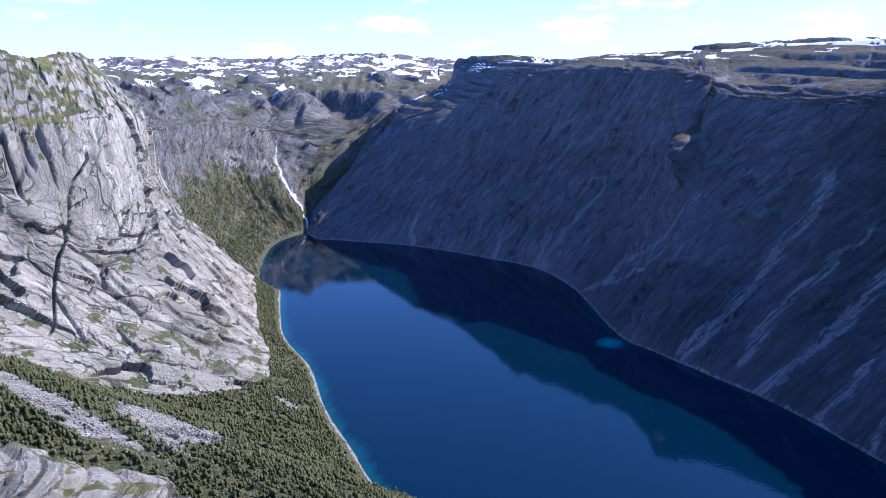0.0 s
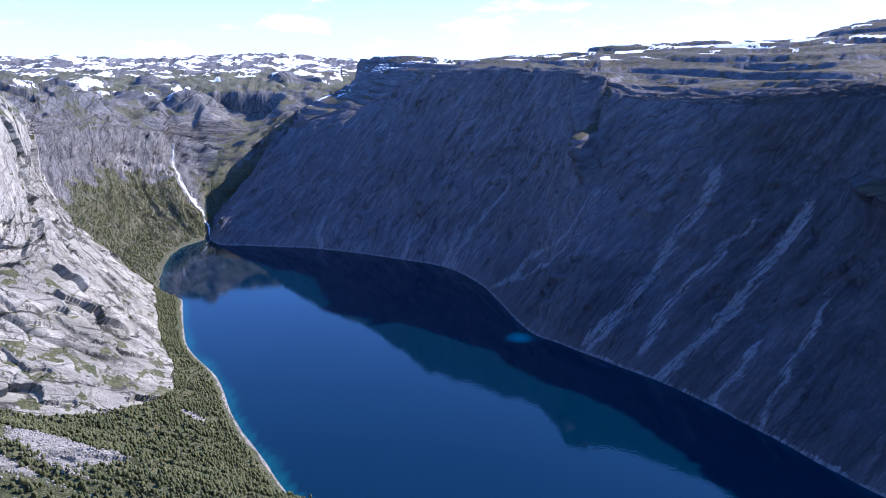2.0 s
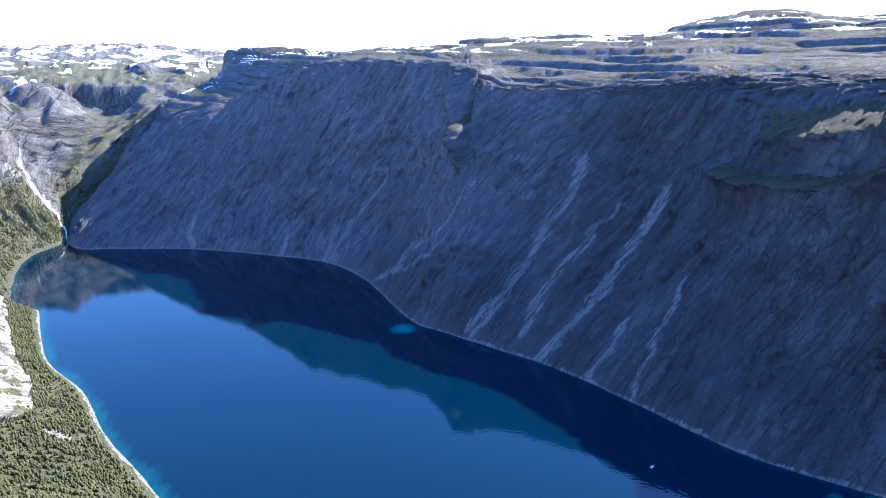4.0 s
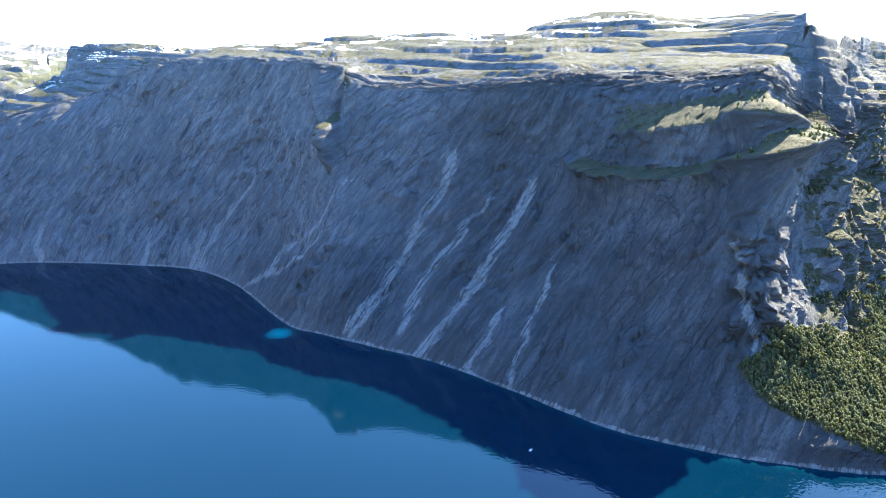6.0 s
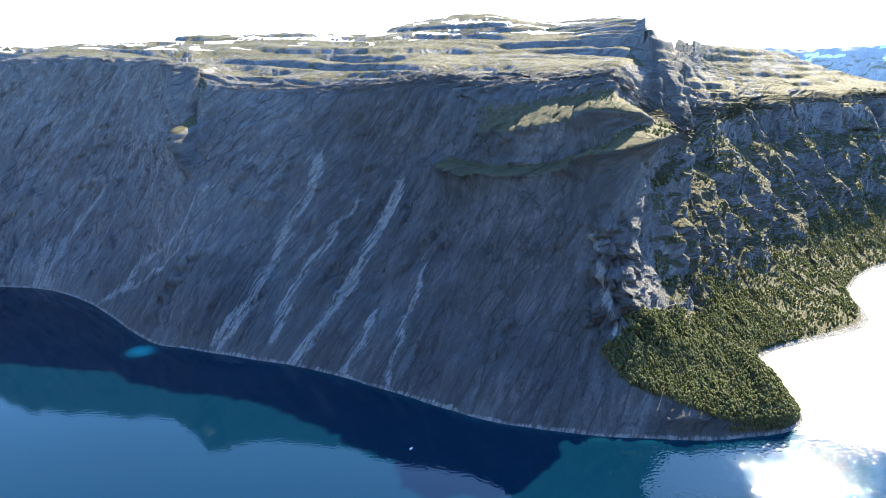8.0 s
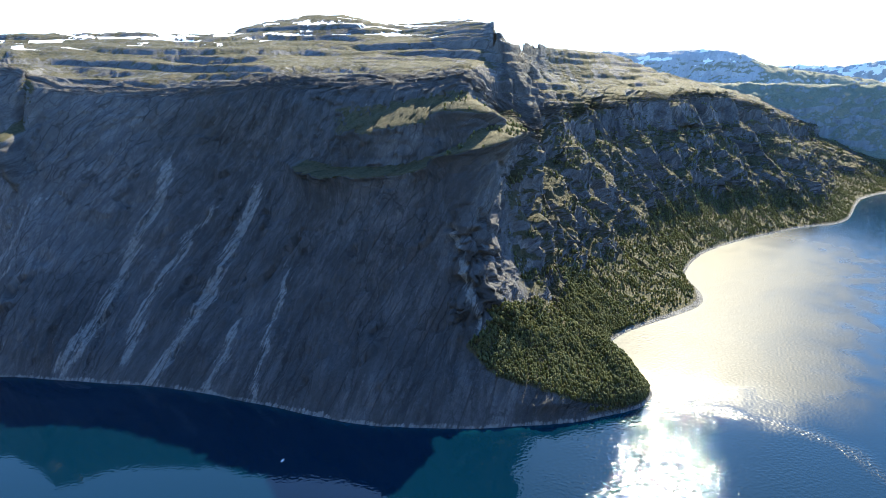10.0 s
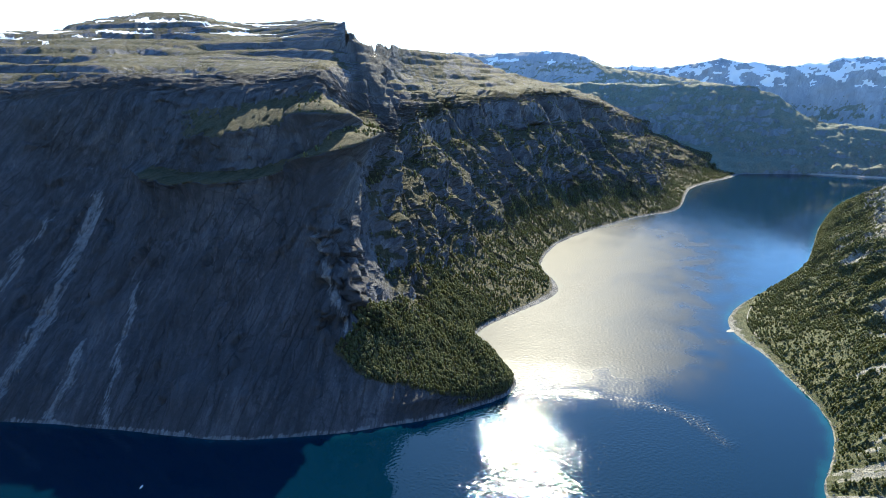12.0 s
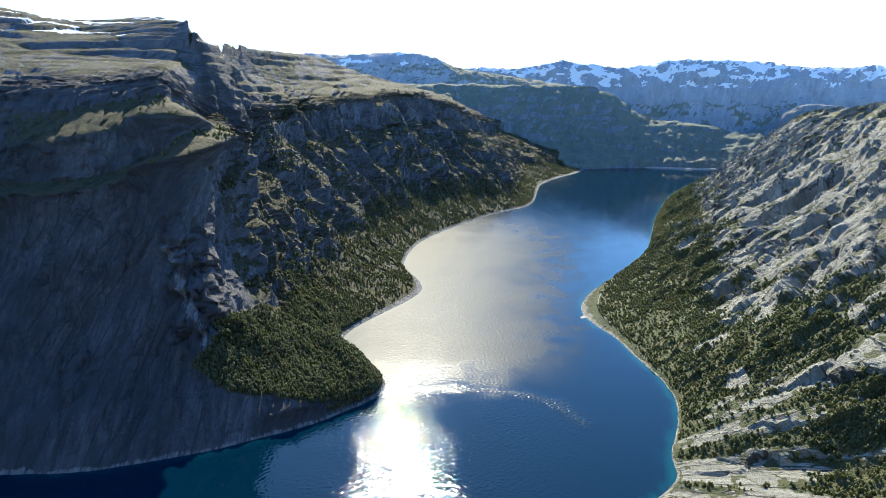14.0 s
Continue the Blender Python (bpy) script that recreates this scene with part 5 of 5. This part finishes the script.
def part(name, bm, material, parent, label=""):
    me = bpy.data.meshes.new(name)
    bm.normal_update()
    bm.to_mesh(me)
    bm.free()
    me.materials.append(material)
    ob = new(name, me)
    ob.parent = parent
    return tagged(ob, label)


def birch_tree(seed, tall):
    """A mountain birch: tapered leaning trunk, limbs, and a crown of leafy clumps with gaps."""
    py = random.Random(seed)
    root = tagged(new("birch_tree"), "mountain birch with pale trunk and loose green crown in the wood", "tree", "birches near the camera")
    bm = bmesh.new()
    top = (py.uniform(-0.5, 0.5), py.uniform(-0.5, 0.5), tall * 0.8)
    limb(bm, (0, 0, -1.0), (top[0] * 0.5, top[1] * 0.5, tall * 0.4), 0.16, 0.11)
    limb(bm, (top[0] * 0.5, top[1] * 0.5, tall * 0.4), top, 0.11, 0.03)
    clumps = []
    for k in range(9):
        t = 2.4 * k + py.uniform(-0.5, 0.5)
        h = tall * (0.26 + 0.60 * k / 8)
        r = tall * (0.23 - 0.16 * k / 8) * py.uniform(0.6, 1.1)
        q = (r * math.cos(t), r * math.sin(t), h + 0.1 * tall)
        limb(bm, (top[0] * h / tall, top[1] * h / tall, h), q, 0.05, 0.015, 4)
        clumps.append((q, tall * py.uniform(0.12, 0.19) * (1.15 - 0.5 * k / 8)))
    clumps.append(((top[0], top[1], tall * 0.86), tall * 0.11))
    part("trunk", bm, M_BARK, root)
    bm = bmesh.new()
    for q, size in clumps:
        v, f = blob(py, 6, [(0.2, 0.8), (0.5, 1.0), (0.8, 0.65)], 1.0, 1.5, -0.75)
        vs = [bm.verts.new((q[0] + size * a, q[1] + size * b, q[2] + size * c)) for a, b, c in v]
        for face in f:
            bm.faces.new([vs[k] for k in face])
    part("crown", bm, M_LEAF, root)
    return root


tree_rng = np.random.default_rng(91)
stand = [birch_tree(300 + k, 5.2 + 0.6 * k) for k in range(5)]
left_spots = pick(north, low_wood * smooth(2.9, 3.3, north.c) * smooth(5.4, 5.1, north.c) * smooth(0.2, 0.3, north.l), 190, tree_rng)
right_spots = pick(north, low_wood * smooth(8.9, 9.0, north.c) * smooth(10.6, 10.2, north.c) * smooth(1.6, 1.2, north.l), 100, tree_rng)
for k, (x, y, z) in enumerate(np.concatenate([left_spots, right_spots])):
    place = pose(x, y, z, 0, 0, 137.5 * k)
    if k < 5:
        stand[k].matrix_basis = place
    else:
        copy_thing(stand[k % 5], place)

# ---- stones on the screes ----
def boulders(name, label, land, weight, count, low, high, seed, material):
    rng, py = np.random.default_rng(seed), random.Random(seed)
    kinds = [blob(py, 5, [(0.25, 1.0), (0.7, 0.8)], 0.6, 0.9, -0.35) for _ in range(8)]
    spots = pick(land, weight, count, rng)
    verts, faces, n = [], [], 0
    for k, (v, f) in enumerate(kinds):
        mine = spots[k::8]
        size = low + (high - low) * rng.random(len(mine)) ** 4
        turn = rng.uniform(0, 6.28, len(mine))
        x = v[None, :, 0] * np.cos(turn)[:, None] - v[None, :, 1] * np.sin(turn)[:, None]
        y = v[None, :, 0] * np.sin(turn)[:, None] + v[None, :, 1] * np.cos(turn)[:, None]
        out = np.stack([x, y, np.broadcast_to(v[None, :, 2], x.shape)], -1) * size[:, None, None] + mine[:, None]
        verts.append(out.reshape(-1, 3))
        faces.append((f[None] + (np.arange(len(mine)) * len(v))[:, None, None]).reshape(-1, 3) + n)
        n += out.shape[0] * out.shape[1]
    return tagged(sheet(name, np.concatenate(verts), np.concatenate(faces), material, True), label, "stones", kind="stuff")


M_STONE = Nodes("scree_stone")
M_STONE = M_STONE.set(Base_Color=M_STONE.mix(M_STONE.noise(M_STONE.position((0.5, 0.5, 0.5)), 1, 5, 0.7), (0.165, 0.158, 0.135), (0.30, 0.285, 0.245)), Roughness=0.9)
boulders("scree_stones", "grey angular stones strewn over the scree", north, n_pale * (north.g[..., 2] > 6) * smooth(5.6, 5.3, north.c) * smooth(1.1, 0.9, north.l), 3500, 0.5, 3.2, 31, M_STONE)
boulders("shore_stones", "pale boulders along the water's edge", north, smooth(6, 2, np.abs(north.g[..., 2] - 1.0)) * (north.l > -0.05) * (north.l < 0.2) * (1 - smooth(5.4, 5.8, north.c) * smooth(8.9, 8.5, north.c)), 1800, 0.8, 3.0, 32, M_STONE)

# ---- a small white motorboat on the lake ----
M_GEL = Nodes("white_gelcoat")
M_GEL = M_GEL.set(Base_Color=M_GEL.mix(M_GEL.noise(M_GEL.position((0.8, 0.8, 0.8)), 1, 3), (0.74, 0.74, 0.72), (0.84, 0.84, 0.83)), Roughness=0.3)
M_SCREEN = Nodes("dark_windscreen").set(Base_Color=(0.02, 0.025, 0.03), Roughness=0.1)


def motorboat(x, y, heading):
    root = tagged(new("motorboat"), "small white motorboat with a dark windscreen lying on the lake", "boat")
    bm = bmesh.new()
    sections = [(-3.4, 1.05, 0.75, 0.0), (-1.0, 1.2, 0.8, -0.1), (1.2, 1.1, 0.9, -0.1), (2.6, 0.6, 1.02, 0.1), (3.5, 0.06, 1.15, 0.5)]
    rings = []
    for lx, half, rail, keel in sections:
        rings.append([bm.verts.new(p) for p in ((lx, -half, rail), (lx, -half * 0.8, keel + 0.15), (lx, 0, keel - 0.2), (lx, half * 0.8, keel + 0.15), (lx, half, rail), (lx, half * 0.85, rail - 0.02), (lx, 0, rail - 0.25), (lx, -half * 0.85, rail - 0.02))])
    for a, b in zip(rings, rings[1:]):
        for k in range(8):
            bm.faces.new((a[k], a[(k + 1) % 8], b[(k + 1) % 8], b[k]))
    bm.faces.new(rings[0])
    bm.faces.new(rings[-1][::-1])
    part("hull", bm, M_GEL, root)
    bm = bmesh.new()
    a = [bm.verts.new(p) for p in ((-0.6, -0.85, 0.7), (1.4, -0.7, 0.75), (1.4, 0.7, 0.75), (-0.6, 0.85, 0.7))]
    b = [bm.verts.new(p) for p in ((-0.5, -0.7, 1.5), (0.7, -0.55, 1.5), (0.7, 0.55, 1.5), (-0.5, 0.7, 1.5))]
    for k in range(4):
        bm.faces.new((a[k], a[(k + 1) % 4], b[(k + 1) % 4], b[k]))
    bm.faces.new(b)
    part("cabin", bm, M_GEL, root)
    bm = bmesh.new()
    limb(bm, (1.36, 0, 0.95), (0.92, 0, 1.45), 0.52, 0.44, 4)
    part("windscreen", bm, M_SCREEN, root)
    bm = bmesh.new()
    limb(bm, (-3.6, 0, -0.3), (-3.5, 0, 1.0), 0.14, 0.2, 6)
    part("outboard_motor", bm, M_SCREEN, root)
    root.matrix_basis = pose(x, y, 0.05, 0, 0, heading)
    return root


motorboat(509, 691, 20)


# ---- the dam and the gravel spit ----
M_GRAVEL = Nodes("pale_gravel")
M_GRAVEL = M_GRAVEL.set(Base_Color=M_GRAVEL.mix(M_GRAVEL.noise(M_GRAVEL.position((0.08, 0.08, 0.08)), 1, 6, 0.7), (0.26, 0.23, 0.19), (0.50, 0.46, 0.40)), Roughness=0.9, Normal=M_GRAVEL.bump(M_GRAVEL.noise(M_GRAVEL.position((0.6, 0.6, 0.6)), 1, 4), 0.6))


def mound(name, label, category, centre, along, across, height, turn, seed):
    """A low uneven bank, flat on top, that slopes into the water all round."""
    rows, cols = 15, 41
    v, u = np.meshgrid(np.linspace(-1, 1, rows), np.linspace(-1, 1, cols), indexing="ij")
    edge = np.maximum(np.abs(u) ** 3, np.abs(v))
    x, y = u * along * (1 - 0.25 * v * v), v * across * (1 - 0.5 * u * u)
    p = np.column_stack([x.ravel(), y.ravel(), np.zeros(x.size)])
    p[:, 2] = (height * smooth(1.0, 0.45, edge)).ravel() - 2.0 * smooth(0.8, 1.0, edge).ravel() + 0.25 * height * fbm(p / (along * 0.12, across * 0.5, 1), 3, seed) * smooth(1.0, 0.7, edge).ravel()
    m = np.array(pose(centre[0], centre[1], 0, 0, 0, turn))
    p = p @ m[:3, :3].T + m[:3, 3]
    i = np.arange(rows * cols).reshape(rows, cols)
    quads = np.stack([i[:-1, :-1], i[:-1, 1:], i[1:, 1:], i[1:, :-1]], -1).reshape(-1, 4)
    return tagged(sheet(name, p, quads, M_GRAVEL), label, category, kind="structure")


mound("dam", "long low pale embankment dam across the end of the lake", "dam", (4052, -215), 245, 26, 7, 91, 5)
mound("gravel_spit", "small sandy gravel spit in the lake", "shore", (1441, 94), 20, 9, 0.7, 150, 6)


# ---- falling water and trodden paths ----
M_FOAM = Nodes("white_water")
M_FOAM = M_FOAM.set(Base_Color=M_FOAM.mix(M_FOAM.noise(M_FOAM.position((0.3, 0.3, 0.05)), 1, 5, 0.7), (0.55, 0.57, 0.58), (0.86, 0.88, 0.89)), Roughness=0.5)


def ribbon(name, label, category, land, path, widths, lift, material, kind=""):
    """An uneven band laid on a landform along (column, row) points, from edge to edge a little above the ground."""
    path = np.array(path, float)
    t = np.linspace(0, len(path) - 1, 90)
    c, l = (np.interp(t, np.arange(len(path)), path[:, k]) for k in (0, 1))
    w = np.interp(t, np.linspace(0, len(path) - 1, len(widths)), widths)
    line_c, line_l = land.c[0], land.l[:, 0]
    j, i = np.interp(c, line_c, np.arange(len(line_c))), np.interp(l, line_l, np.arange(len(line_l)))
    mid = land.g[np.round(i).astype(int), np.round(j).astype(int)]
    for _ in range(2):
        mid[1:-1] = (mid[:-2] + 2 * mid[1:-1] + mid[2:]) / 4
    side = np.cross(np.gradient(mid, axis=0), (0, 0, 1.0))
    side /= np.linalg.norm(side, axis=1, keepdims=True) + 1e-9
    out = land.n[np.round(i).astype(int), np.round(j).astype(int)]
    rag = 1 + 0.7 * gnoise(np.column_stack([t * 3, t * 0, t * 0]), 3)
    rows = [mid + side * (k * w * rag)[:, None] + out * (lift * (1 - 0.6 * abs(k) * 2))  for k in (-0.5, -0.17, 0.17, 0.5)]
    verts = np.stack(rows, 1).reshape(-1, 3)
    n = np.arange(len(t) * 4).reshape(-1, 4)
    quads = np.stack([n[:-1, :-1], n[:-1, 1:], n[1:, 1:], n[1:, :-1]], -1).reshape(-1, 4)
    return tagged(sheet(name, verts, quads, material), label, category, kind=kind)


ribbon("waterfall", "white waterfall sliding down the grey rock of the valley head", "waterfall", east, [(5.0, 3.7), (4.97, 3.5), (4.89, 2.74), (4.83, 1.85), (4.89, 1.42), (4.97, 0.83)], (4, 6, 7, 10, 15, 9), 2.5, M_FOAM, "structure")
ribbon("creek", "narrow white creek running into the lake", "creek", east, [(4.97, 0.83), (5.05, 0.4), (5.0, 0.0)], (8, 5, 6), 2.5, M_FOAM, "structure")
ribbon("footpath", "narrow pale footpath through the birch scrub", "path", north, [(13.0, 0.42), (12.75, 0.33), (12.3, 0.2)], (1.8, 1.8), 2.0, M_GRAVEL, "structure")
